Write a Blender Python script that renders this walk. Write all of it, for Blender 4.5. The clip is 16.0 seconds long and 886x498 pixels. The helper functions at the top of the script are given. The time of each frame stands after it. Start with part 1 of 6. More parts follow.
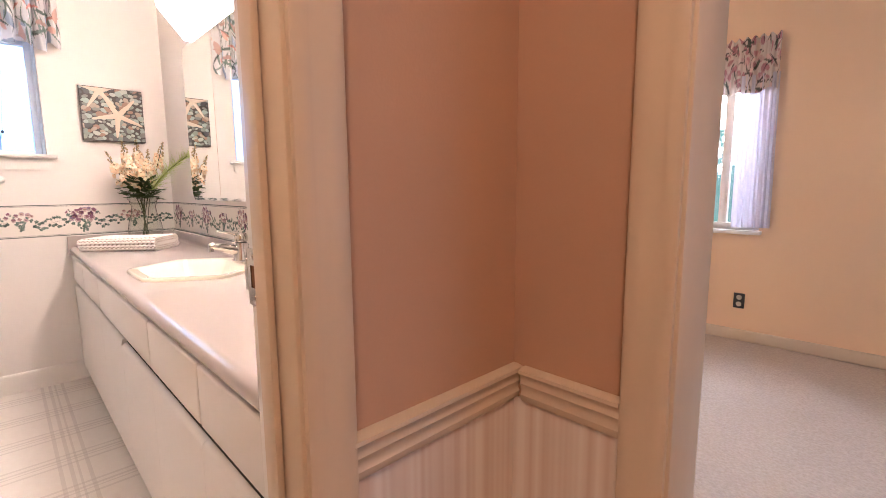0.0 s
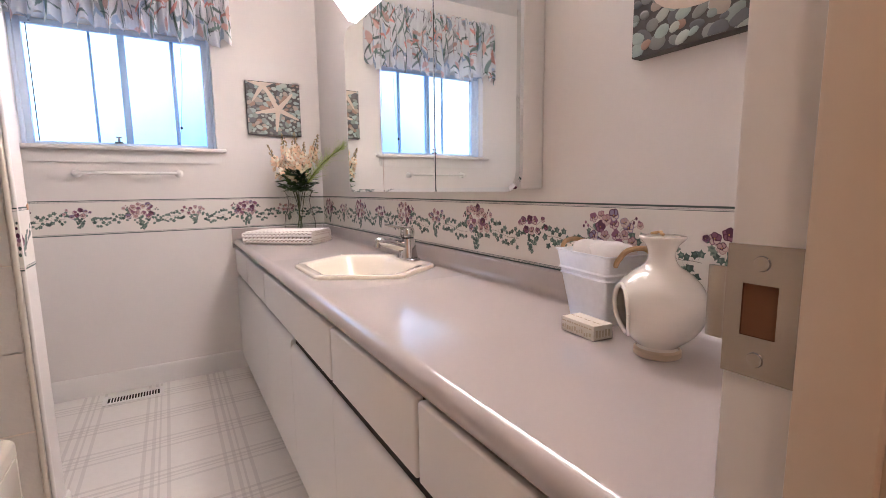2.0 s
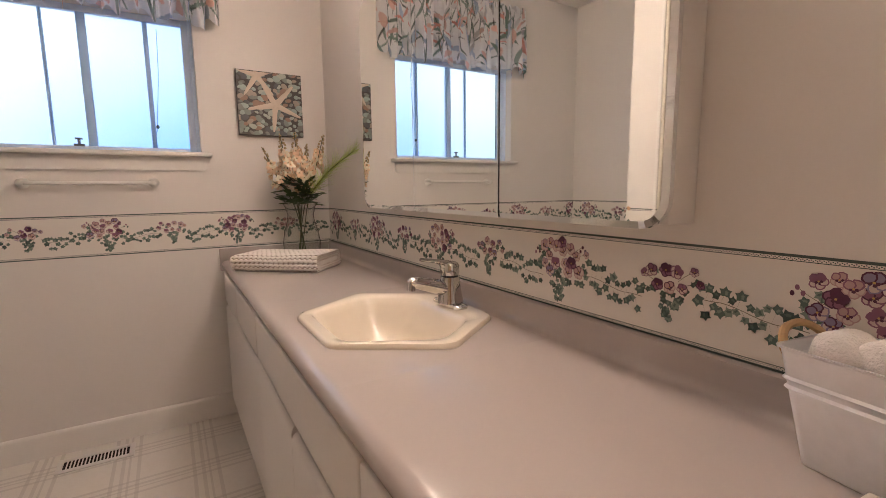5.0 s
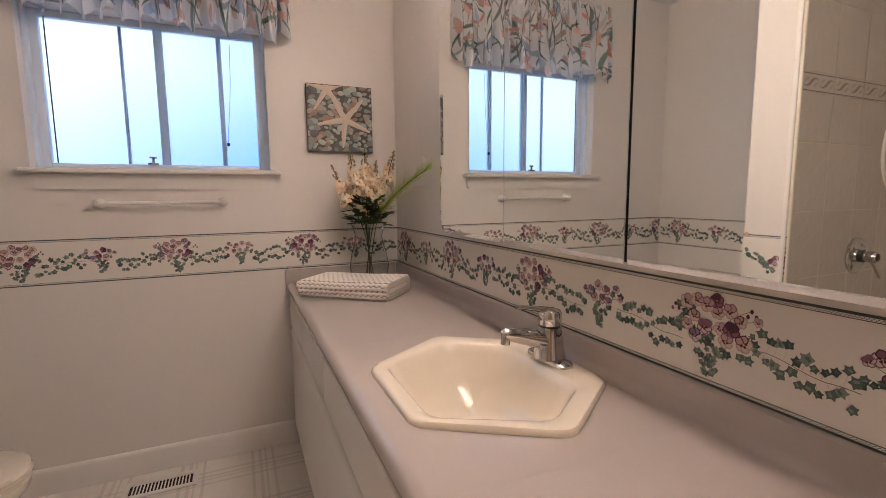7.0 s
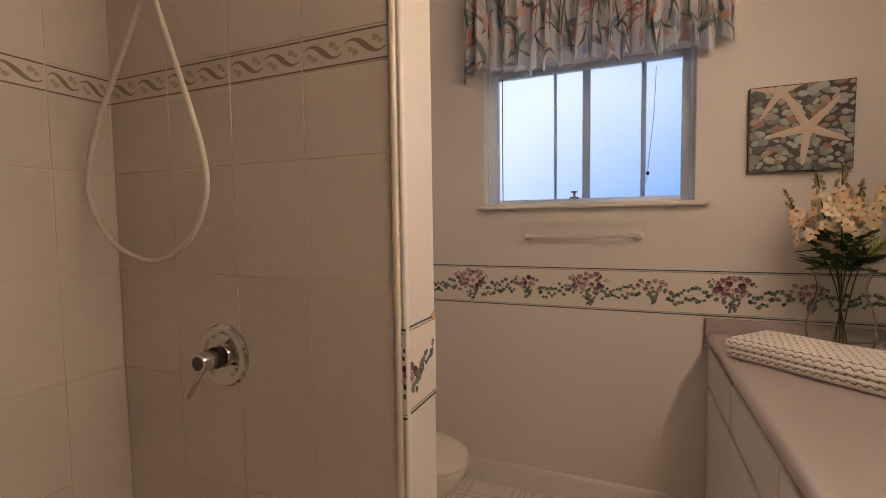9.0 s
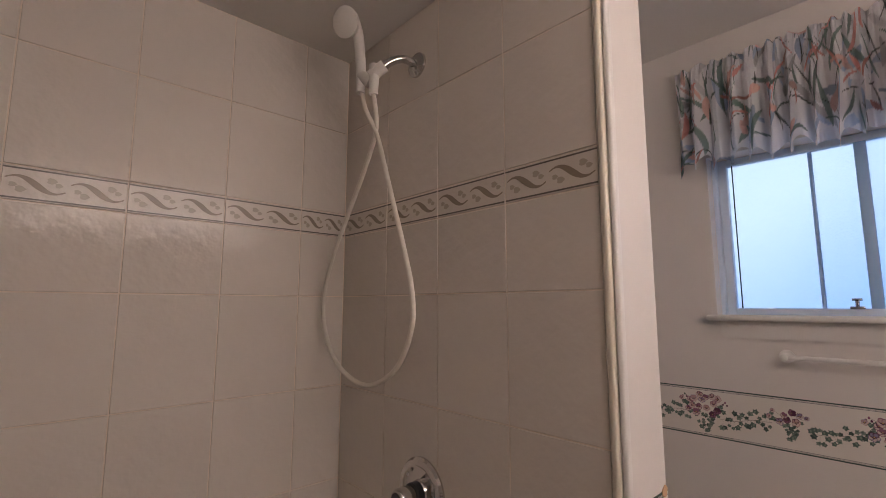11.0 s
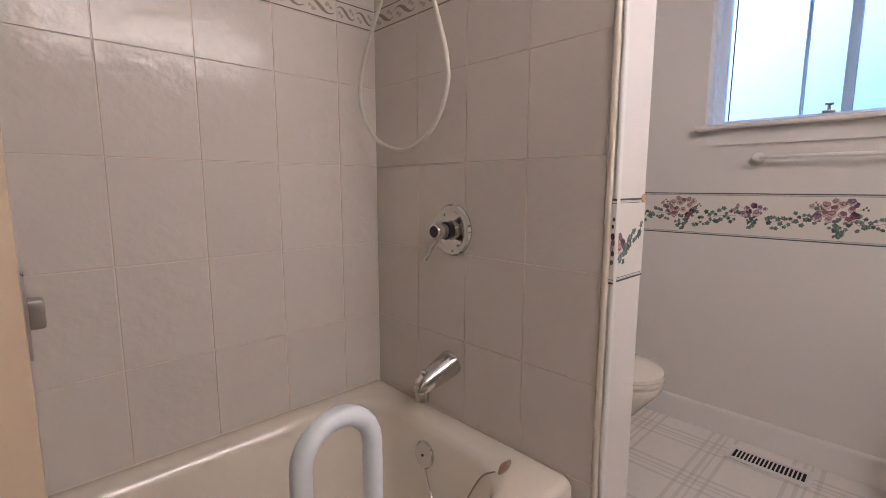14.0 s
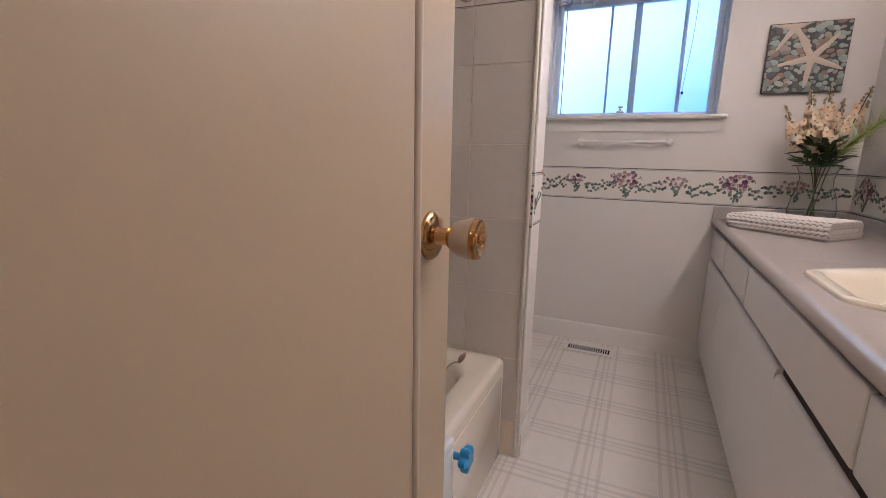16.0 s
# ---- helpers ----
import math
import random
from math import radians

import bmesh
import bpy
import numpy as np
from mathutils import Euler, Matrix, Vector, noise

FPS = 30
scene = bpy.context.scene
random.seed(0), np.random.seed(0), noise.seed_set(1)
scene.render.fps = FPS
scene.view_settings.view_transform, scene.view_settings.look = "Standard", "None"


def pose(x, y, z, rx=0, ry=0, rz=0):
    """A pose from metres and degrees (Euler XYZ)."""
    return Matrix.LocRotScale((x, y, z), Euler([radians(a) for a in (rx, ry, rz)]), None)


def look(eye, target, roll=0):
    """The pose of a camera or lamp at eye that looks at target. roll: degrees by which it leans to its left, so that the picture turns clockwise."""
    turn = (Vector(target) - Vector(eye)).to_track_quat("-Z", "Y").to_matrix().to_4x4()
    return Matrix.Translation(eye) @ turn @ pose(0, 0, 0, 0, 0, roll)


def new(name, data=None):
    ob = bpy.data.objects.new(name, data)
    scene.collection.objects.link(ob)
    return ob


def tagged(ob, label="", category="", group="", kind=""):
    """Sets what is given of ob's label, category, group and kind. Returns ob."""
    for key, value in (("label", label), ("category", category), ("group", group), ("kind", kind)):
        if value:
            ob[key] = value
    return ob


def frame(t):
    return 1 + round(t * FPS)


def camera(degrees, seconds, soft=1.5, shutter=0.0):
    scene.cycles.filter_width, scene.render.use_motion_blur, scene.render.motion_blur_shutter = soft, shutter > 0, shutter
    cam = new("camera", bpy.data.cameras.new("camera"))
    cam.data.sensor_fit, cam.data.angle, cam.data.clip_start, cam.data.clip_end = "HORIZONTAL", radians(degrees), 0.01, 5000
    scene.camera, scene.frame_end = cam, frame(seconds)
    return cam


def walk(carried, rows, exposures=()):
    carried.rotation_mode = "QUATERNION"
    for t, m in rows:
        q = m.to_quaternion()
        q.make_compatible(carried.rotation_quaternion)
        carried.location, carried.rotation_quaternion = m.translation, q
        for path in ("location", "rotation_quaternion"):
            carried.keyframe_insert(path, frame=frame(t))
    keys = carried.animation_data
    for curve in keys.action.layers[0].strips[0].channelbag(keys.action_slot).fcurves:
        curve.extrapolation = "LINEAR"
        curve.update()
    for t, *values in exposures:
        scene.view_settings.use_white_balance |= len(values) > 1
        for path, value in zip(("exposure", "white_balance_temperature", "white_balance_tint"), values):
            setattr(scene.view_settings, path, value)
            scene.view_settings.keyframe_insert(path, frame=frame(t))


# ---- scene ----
cam = camera(88.7, 16.0, soft=0.6)
PATH = [
    (0, (0.564, -0.089, 1.193), (-0.856, 1.294, 0.926), -0.4),
    (0.5, (0.393, -0.143, 1.167), (-1.15, 1.099, 0.89), -0.4),
    (1, (0.25, -0.154, 1.152), (-1.375, 0.982, 0.883), -0.4),
    (1.5, (0.163, -0.146, 1.145), (-1.513, 0.912, 0.878), -0.5),
    (2, (0.093, -0.136, 1.149), (-1.607, 0.884, 0.885), -0.7),
    (2.5, (0.02, -0.12, 1.149), (-1.684, 0.893, 0.886), -0.6),
    (3, (-0.06, -0.114, 1.149), (-1.765, 0.898, 0.887), -0.5),
    (3.5, (-0.143, -0.11, 1.151), (-1.847, 0.903, 0.884), -0.6),
    (3.7, (-0.176, -0.11, 1.154), (-1.879, 0.904, 0.889), -0.6),
    (5.8, (-0.514, 0.018, 1.264), (-2.198, 1.066, 1.004), -0.6),
    (6, (-0.523, 0.007, 1.275), (-2.2, 1.067, 1.021), -0.5),
    (6.5, (-0.581, 0.013, 1.282), (-2.284, 1.035, 1.045), -0.5),
    (7, (-0.664, -0.005, 1.277), (-2.477, 0.806, 1.043), -0.5),
    (7.5, (-0.744, -0.041, 1.279), (-2.685, 0.385, 1.055), -0.6),
    (8, (-0.804, -0.044, 1.268), (-2.794, -0.047, 1.065), -0.6),
    (8.5, (-0.839, -0.054, 1.277), (-2.79, -0.453, 1.101), -0.3),
    (9, (-0.892, -0.098, 1.327), (-2.735, -0.866, 1.208), -0.8),
    (9.5, (-0.928, -0.12, 1.376), (-2.618, -1.19, 1.352), -1.0),
    (10, (-0.946, -0.13, 1.432), (-2.503, -1.379, 1.545), -0.7),
    (10.2, (-0.967, -0.141, 1.46), (-2.469, -1.452, 1.625), -0.8),
    (12.5, (-0.975, -0.172, 1.288), (-2.223, -1.717, 1.53), -0.1),
    (13, (-0.943, -0.148, 1.213), (-2.17, -1.727, 1.267), -0.0),
    (13.5, (-0.856, -0.116, 1.174), (-2.082, -1.687, 1.012), 0.3),
    (14, (-0.747, -0.067, 1.134), (-2.115, -1.498, 0.862), 0.1),
    (14.5, (-0.606, -0.017, 1.119), (-2.169, -1.215, 0.792), 0.4),
    (15, (-0.466, -0.042, 1.112), (-2.168, -1.024, 0.738), 0.7),
    (15.5, (-0.300, -0.116, 1.117), (-2.067, -0.959, 0.708), 1.1),
    (16, (-0.137, -0.176, 1.162), (-1.932, -0.960, 0.755), 1.2),
]
EXPOSURES = [(0, 1.06, 6050, 19), (0.5, 0.98, 5600, 17), (1.5, 0.6, 5350, 16), (2.5, 0.22, 5650, 15), (3.5, -0.14, 6050, 15), (6, -0.27, 6550, 17), (7, -0.4, 6300, 17), (7.5, -0.7, 6450, 19), (8, -0.66, 6850, 22), (9, -0.84, 7500, 19), (10, -0.95, 6450, 20), (12.5, -0.53, 5850, 16), (13, -0.28, 5800, 16), (14, -0.18, 5550, 16), (15, -0.17, 5400, 14), (16, -0.25, 5500, 14)]
walk(cam, [(t, look(eye, target, roll)) for t, eye, target, roll in PATH], EXPOSURES)

# ---- world, large lights ----
world = bpy.data.worlds.new("world")
scene.world = world
world.use_nodes = True
wn = world.node_tree
sky = wn.nodes.new("ShaderNodeTexSky")
sky.sky_type, sky.sun_disc = "NISHITA", False
sky.sun_elevation, sky.sun_rotation = radians(38), radians(200)
wn.links.new(sky.outputs[0], wn.nodes["Background"].inputs[0])
wn.nodes["Background"].inputs[1].default_value = 0.08

WINDOW_GLOW = 2.15
BED_GLOW = 24.0
LAMP_GLOW = 20.5
HALL_GLOW = 45.0

# ---- materials ----
def nodes_of(name):
    m = bpy.data.materials.new(name)
    m.use_nodes = True
    nt = m.node_tree
    return m, nt, nt.nodes["Principled BSDF"]


def mathn(nt, op, a, b=None, clamp=False):
    n = nt.nodes.new("ShaderNodeMath")
    n.operation, n.use_clamp = op, clamp
    for i, v in enumerate((a, b)):
        if v is None:
            continue
        if isinstance(v, (int, float)):
            n.inputs[i].default_value = v
        else:
            nt.links.new(v, n.inputs[i])
    return n.outputs[0]


def mixc(nt, fac, a, b):
    n = nt.nodes.new("ShaderNodeMix")
    n.data_type = "RGBA"
    for sock, v in ((n.inputs[0], fac), (n.inputs[6], a), (n.inputs[7], b)):
        if isinstance(v, (int, float)):
            sock.default_value = v
        elif isinstance(v, tuple):
            sock.default_value = (*v[:3], 1)
        else:
            nt.links.new(v, sock)
    return n.outputs[2]


def noise_of(nt, scale, detail=3, rough=0.55, stretch=None):
    tc = nt.nodes.new("ShaderNodeTexCoord")
    n = nt.nodes.new("ShaderNodeTexNoise")
    n.inputs["Scale"].default_value, n.inputs["Detail"].default_value, n.inputs["Roughness"].default_value = scale, detail, rough
    src = tc.outputs["Object"]
    if stretch:
        mp = nt.nodes.new("ShaderNodeMapping")
        mp.inputs["Scale"].default_value = stretch
        nt.links.new(src, mp.inputs[0])
        src = mp.outputs[0]
    nt.links.new(src, n.inputs["Vector"])
    return n.outputs["Fac"]


def bump(nt, bsdf, height, strength, dist=0.002):
    b = nt.nodes.new("ShaderNodeBump")
    b.inputs["Strength"].default_value, b.inputs["Distance"].default_value = strength, dist
    nt.links.new(height, b.inputs["Height"])
    nt.links.new(b.outputs[0], bsdf.inputs["Normal"])


def surface(name, col, rough=0.5, metal=0.0, vary=0.08, big=1.5, fine=60, bumps=0.05, coat=0.0, rvary=0.08, dist=0.001, per_object=0.0, stretch=None):
    """A paint, ceramic, metal or cloth with two scales of variation."""
    m, nt, p = nodes_of(name)
    n1, n2 = noise_of(nt, big, 4, stretch=stretch), noise_of(nt, fine, 3, stretch=stretch)
    mix = mathn(nt, "ADD", mathn(nt, "MULTIPLY", n1, 0.65), mathn(nt, "MULTIPLY", n2, 0.35))
    dark = tuple(c * (1 - vary * 1.6) for c in col)
    light = tuple(min(1, c * (1 + vary * 1.2)) for c in col)
    c = mixc(nt, mix, dark, light)
    if per_object:
        oi = nt.nodes.new("ShaderNodeObjectInfo")
        hs = nt.nodes.new("ShaderNodeHueSaturation")
        nt.links.new(c, hs.inputs["Color"])
        nt.links.new(mathn(nt, "ADD", mathn(nt, "MULTIPLY", oi.outputs["Random"], per_object), 1 - per_object / 2), hs.inputs["Value"])
        c = hs.outputs[0]
    nt.links.new(c, p.inputs["Base Color"])
    nt.links.new(mathn(nt, "ADD", mathn(nt, "MULTIPLY", n1, 2 * rvary), rough - rvary), p.inputs["Roughness"])
    p.inputs["Metallic"].default_value, p.inputs["Coat Weight"].default_value = metal, coat
    if bumps:
        bump(nt, p, n2, bumps, dist)
    return m


def glow(name, col, strength):
    m, nt, p = nodes_of(name)
    p.inputs["Base Color"].default_value = (*col, 1)
    p.inputs["Emission Color"].default_value = (*col, 1)
    p.inputs["Emission Strength"].default_value = strength
    return m


def glassy(name, col, rough=0.0, ior=1.45, bumps=0.0, scale=90):
    m, nt, p = nodes_of(name)
    p.inputs["Base Color"].default_value = (*col, 1)
    p.inputs["Transmission Weight"].default_value, p.inputs["Roughness"].default_value, p.inputs["IOR"].default_value = 1, rough, ior
    if bumps:
        bump(nt, p, noise_of(nt, scale, 2), bumps, 0.004)
    return m


def stripes(nt, axis, period, phase, lines):
    """1 on printed lines that repeat along an axis of the object's space; lines: (offset, half width)."""
    tc = nt.nodes.new("ShaderNodeTexCoord")
    sx = nt.nodes.new("ShaderNodeSeparateXYZ")
    nt.links.new(tc.outputs["Object"], sx.inputs[0])
    u = mathn(nt, "FLOORED_MODULO", mathn(nt, "SUBTRACT", sx.outputs[axis], phase - period / 2), period)
    out = None
    for off, half in lines:
        d = mathn(nt, "ABSOLUTE", mathn(nt, "SUBTRACT", u, period / 2 + off))
        s = mathn(nt, "MULTIPLY", mathn(nt, "SUBTRACT", half, d), 1500, True)
        out = s if out is None else mathn(nt, "MAXIMUM", out, s)
    return out


WALL = surface("wallpaper_white", (0.76, 0.72, 0.68), 0.55, vary=0.03, big=0.9, fine=220, bumps=0.12, dist=0.0008)
CEIL = surface("ceiling_paint", (0.74, 0.72, 0.69), 0.8, vary=0.04, fine=120, bumps=0.25)
TRIM = surface("white_gloss_paint", (0.78, 0.75, 0.71), 0.35, vary=0.03, fine=90, bumps=0.05)
CREAM = surface("cream_paint", (0.64, 0.52, 0.39), 0.42, vary=0.04, fine=80, bumps=0.06)
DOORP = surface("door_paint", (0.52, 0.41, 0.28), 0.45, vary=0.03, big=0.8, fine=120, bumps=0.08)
SALMON = surface("terracotta_wall_paint", (0.52, 0.32, 0.215), 0.75, vary=0.04, fine=200, bumps=0.2)
PEACH = surface("peach_wall_paint", (0.84, 0.60, 0.39), 0.75, vary=0.03, fine=180, bumps=0.15)
LAMINATE = surface("mauve_grey_laminate", (0.46, 0.405, 0.38), 0.13, vary=0.02, big=2, fine=300, bumps=0.0, rvary=0.02)
LAMINATE.node_tree.nodes["Principled BSDF"].inputs["Specular IOR Level"].default_value = 0.95
CABINET = surface("white_laminate_front", (0.74, 0.71, 0.68), 0.38, vary=0.02, fine=150, bumps=0.03)
DARK = surface("gap_shade_black", (0.030, 0.025, 0.022), 0.85)
PORC = surface("ivory_porcelain", (0.76, 0.70, 0.60), 0.10, vary=0.02, fine=40, bumps=0.02, coat=0.6, rvary=0.03)
BONE = surface("bone_sink_enamel", (0.79, 0.71, 0.59), 0.12, vary=0.02, fine=40, bumps=0.02, coat=0.6, rvary=0.03)
TILE = surface("glazed_wall_tile", (0.67, 0.62, 0.56), 0.07, vary=0.03, big=5, fine=20, bumps=0.85, rvary=0.03, dist=0.003, per_object=0.05)
TILE.node_tree.nodes["Principled BSDF"].inputs["Specular IOR Level"].default_value = 0.24
GROUT = surface("grout", (0.78, 0.68, 0.57), 0.8, vary=0.08, big=4, fine=90)
CHROME = surface("chrome", (0.62, 0.61, 0.60), 0.07, 1.0, vary=0.03, bumps=0.0, rvary=0.03)
BRASS = surface("brushed_brass", (0.60, 0.36, 0.16), 0.13, 1.0, vary=0.08, fine=200, bumps=0.05)
SATIN = surface("satin_nickel", (0.50, 0.48, 0.46), 0.27, 1.0, vary=0.08, fine=150, bumps=0.05)
WHITEP = surface("white_plastic", (0.75, 0.73, 0.69), 0.35, vary=0.03)
# white window frame with the blue of the daylight mixed into its colour
ALU = surface("daylight_tinted_frame", (0.70, 0.80, 0.94), 0.4, vary=0.03)
BLUEP = surface("turquoise_plastic", (0.02, 0.30, 0.66), 0.4, vary=0.05)
BLACK = surface("black_plastic", (0.02, 0.02, 0.022), 0.4)
MIRROR = surface("mirror_silver", (0.90, 0.92, 0.90), 0.015, 1.0, vary=0.0, bumps=0, rvary=0.005)
SILVEREDGE = surface("bevelled_mirror_edge", (0.86, 0.90, 0.92), 0.05, 1.0, vary=0.02, bumps=0, rvary=0.01)
FROST = glassy("frosted_glass", (0.93, 0.97, 1.0), 0.30, 1.45, 0.5, 130)
CLEAR = glassy("clear_glass", (0.97, 0.98, 0.97), 0.02, 1.45)


def floor_vinyl():
    m, nt, p = nodes_of("plaid_vinyl_floor")
    lines = [(-0.047, 0.0075), (-0.012, 0.0075), (0.012, 0.0045), (0.047, 0.0075)]
    sy = stripes(nt, 1, 0.305, -0.27, lines)
    sx = stripes(nt, 0, 0.305, -1.965, lines)
    n = noise_of(nt, 25, 4)
    base = mixc(nt, n, (0.70, 0.66, 0.61), (0.78, 0.745, 0.70))
    c = mixc(nt, mathn(nt, "MULTIPLY", sx, 0.38), base, (0.45, 0.41, 0.385))
    c = mixc(nt, mathn(nt, "MULTIPLY", sy, 0.38), c, (0.45, 0.41, 0.385))
    nt.links.new(c, p.inputs["Base Color"])
    p.inputs["Roughness"].default_value = 0.33
    bump(nt, p, noise_of(nt, 90, 2), 0.06, 0.002)
    return m


def wainscot_paper():
    m, nt, p = nodes_of("striped_wainscot_paper")
    tc = nt.nodes.new("ShaderNodeTexCoord")
    sp = nt.nodes.new("ShaderNodeSeparateXYZ")
    nt.links.new(tc.outputs["Object"], sp.inputs[0])
    cb = nt.nodes.new("ShaderNodeCombineXYZ")
    nt.links.new(mathn(nt, "ADD", sp.outputs[0], sp.outputs[1]), cb.inputs[0])
    n = nt.nodes.new("ShaderNodeTexNoise")
    n.inputs["Scale"].default_value, n.inputs["Detail"].default_value = 34, 2
    nt.links.new(cb.outputs[0], n.inputs["Vector"])
    f = mathn(nt, "MULTIPLY", mathn(nt, "SUBTRACT", n.outputs["Fac"], 0.38), 4.0, True)
    c = mixc(nt, f, (0.66, 0.53, 0.45), (0.80, 0.73, 0.66))
    nt.links.new(c, p.inputs["Base Color"])
    p.inputs["Roughness"].default_value = 0.6
    return m


def carpet_mat():
    m, nt, p = nodes_of("beige_grey_carpet")
    a, b = noise_of(nt, 3, 3), noise_of(nt, 75, 4)
    c = mixc(nt, b, (0.33, 0.28, 0.24), (0.66, 0.59, 0.53))
    c = mixc(nt, mathn(nt, "MULTIPLY", a, 0.5), c, (0.46, 0.37, 0.29))
    nt.links.new(c, p.inputs["Base Color"])
    p.inputs["Roughness"].default_value = 0.95
    bump(nt, p, b, 0.9, 0.008)
    return m


def backdrop_mat(name, low, high, z0, z1, strength, split=None, leafy=False):
    m, nt, p = nodes_of(name)
    tc = nt.nodes.new("ShaderNodeTexCoord")
    sp = nt.nodes.new("ShaderNodeSeparateXYZ")
    nt.links.new(tc.outputs["Object"], sp.inputs[0])
    f = mathn(nt, "DIVIDE", mathn(nt, "SUBTRACT", sp.outputs[2], z0), z1 - z0, True)
    if leafy:
        f = mathn(nt, "MULTIPLY", mathn(nt, "SUBTRACT", mathn(nt, "ADD", noise_of(nt, 9, 5, 0.7), mathn(nt, "MULTIPLY", f, 0.5)), 0.66), 5, True)
    elif split is not None:
        side = mathn(nt, "DIVIDE", mathn(nt, "SUBTRACT", split, sp.outputs[1]), 0.9, True)
        f = mathn(nt, "ADD", mathn(nt, "MULTIPLY", f, 0.55), mathn(nt, "MULTIPLY", side, 0.6), True)
    c = mixc(nt, f, low, high)
    p.inputs["Base Color"].default_value = (0, 0, 0, 1)
    nt.links.new(c, p.inputs["Emission Color"])
    p.inputs["Emission Strength"].default_value = strength
    return m


VINYL, WAINSCOT, CARPET = floor_vinyl(), wainscot_paper(), carpet_mat()
OUTSIDE = backdrop_mat("daylight_backdrop", (0.13, 0.40, 1.0), (0.70, 0.89, 1.0), 1.40, 2.0, WINDOW_GLOW, split=0.15)
SIDE_SKY = backdrop_mat("side_daylight", (0.55, 0.66, 0.85), (0.80, 0.90, 1.0), 0.3, 2.4, 1.3)
GARDEN = backdrop_mat("garden_backdrop", (0.003, 0.008, 0.0075), (0.85, 0.92, 1.0), 0.9, 2.6, BED_GLOW, leafy=True)

# ---- building helpers ----
ORIG = {}


def bm_new():
    return bmesh.new()


def box(bm, lo, hi, bev=0.0, seg=2, mi=0):
    x0, y0, z0 = lo
    x1, y1, z1 = hi
    v = [bm.verts.new(c) for c in ((x0, y0, z0), (x1, y0, z0), (x1, y1, z0), (x0, y1, z0), (x0, y0, z1), (x1, y0, z1), (x1, y1, z1), (x0, y1, z1))]
    fs = [bm.faces.new([v[i] for i in f]) for f in ((3, 2, 1, 0), (4, 5, 6, 7), (0, 1, 5, 4), (1, 2, 6, 5), (2, 3, 7, 6), (3, 0, 4, 7))]
    for f in fs:
        f.material_index = mi
    if bev:
        es = list({e for f in fs for e in f.edges})
        r = bmesh.ops.bevel(bm, geom=es, offset=bev, segments=seg, profile=0.5, affect="EDGES")
        for f in r["faces"]:
            f.material_index = mi
    return bm


def ring_faces(bm, rings, closed=True, mi=0):
    for a, b in zip(rings, rings[1:]):
        n = len(a)
        for i in range(n if closed else n - 1):
            j = (i + 1) % n
            try:
                bm.faces.new((a[i], a[j], b[j], b[i])).material_index = mi
            except ValueError:
                pass


def lathe(bm, prof, m=Matrix(), seg=32, mi=0, cap=True):
    """Turn (radius, height) pairs round z, then place by m."""
    rings = []
    for r, z in prof:
        rings.append([bm.verts.new(m @ Vector((r * math.cos(2 * math.pi * i / seg), r * math.sin(2 * math.pi * i / seg), z))) for i in range(seg)])
    ring_faces(bm, rings, True, mi)
    if cap:
        bm.faces.new(rings[0][::-1]).material_index = mi
        bm.faces.new(rings[-1]).material_index = mi
    return bm


def tube(bm, pts, r, seg=10, mi=0, cap=True):
    """A round bar along points; r: one radius, or one for each point."""
    pts = [Vector(p) for p in pts]
    rs = r if isinstance(r, (list, tuple)) else [r] * len(pts)
    rings, up = [], None
    for i, p in enumerate(pts):
        d = (pts[min(i + 1, len(pts) - 1)] - pts[max(i - 1, 0)]).normalized()
        if up is None:
            up = Vector((0, 0, 1)) if abs(d.z) < 0.9 else Vector((1, 0, 0))
        s = d.cross(up).normalized()
        up = s.cross(d).normalized()
        rings.append([bm.verts.new(p + rs[i] * (math.cos(a) * s + math.sin(a) * up)) for a in [2 * math.pi * k / seg for k in range(seg)]])
    ring_faces(bm, rings, True, mi)
    if cap:
        bm.faces.new(rings[0][::-1]).material_index = mi
        bm.faces.new(rings[-1]).material_index = mi
    return bm


def smooth_path(pts, n=8):
    """Catmull-Rom through the points."""
    pts = [Vector(p) for p in pts]
    out = []
    for i in range(len(pts) - 1):
        a, b, c, d = pts[max(i - 1, 0)], pts[i], pts[i + 1], pts[min(i + 2, len(pts) - 1)]
        for k in range(n):
            t = k / n
            out.append(0.5 * (2 * b + (c - a) * t + (2 * a - 5 * b + 4 * c - d) * t * t + (3 * b - a - 3 * c + d) * t ** 3))
    return out + [pts[-1]]


def sweep(bm, prof, path, mi=0):
    """A moulding: the profile (two offset vectors scaled) carried along straight from a to b. prof: 3D offsets."""
    rings = [[bm.verts.new(Vector(p) + Vector(o)) for o in prof] for p in path]
    ring_faces(bm, rings, True, mi)
    bm.faces.new(rings[0][::-1]).material_index = mi
    bm.faces.new(rings[-1]).material_index = mi
    return bm


def finish(name, bm, mats, smooth=True):
    bmesh.ops.recalc_face_normals(bm, faces=bm.faces)
    me = bpy.data.meshes.new(name)
    bm.to_mesh(me)
    bm.free()
    for mt in (mats if isinstance(mats, (list, tuple)) else [mats]):
        me.materials.append(mt)
    if smooth:
        me.shade_smooth()
        me.set_sharp_from_angle(angle=radians(38))
    return me


def thing(name, loc, label, category, group="", kind=""):
    """An Empty at a thing's base."""
    ob = new(name)
    ob.location = loc
    ob.empty_display_size = 0.02
    ORIG[ob] = Vector(loc)
    return tagged(ob, label, category, group, kind)


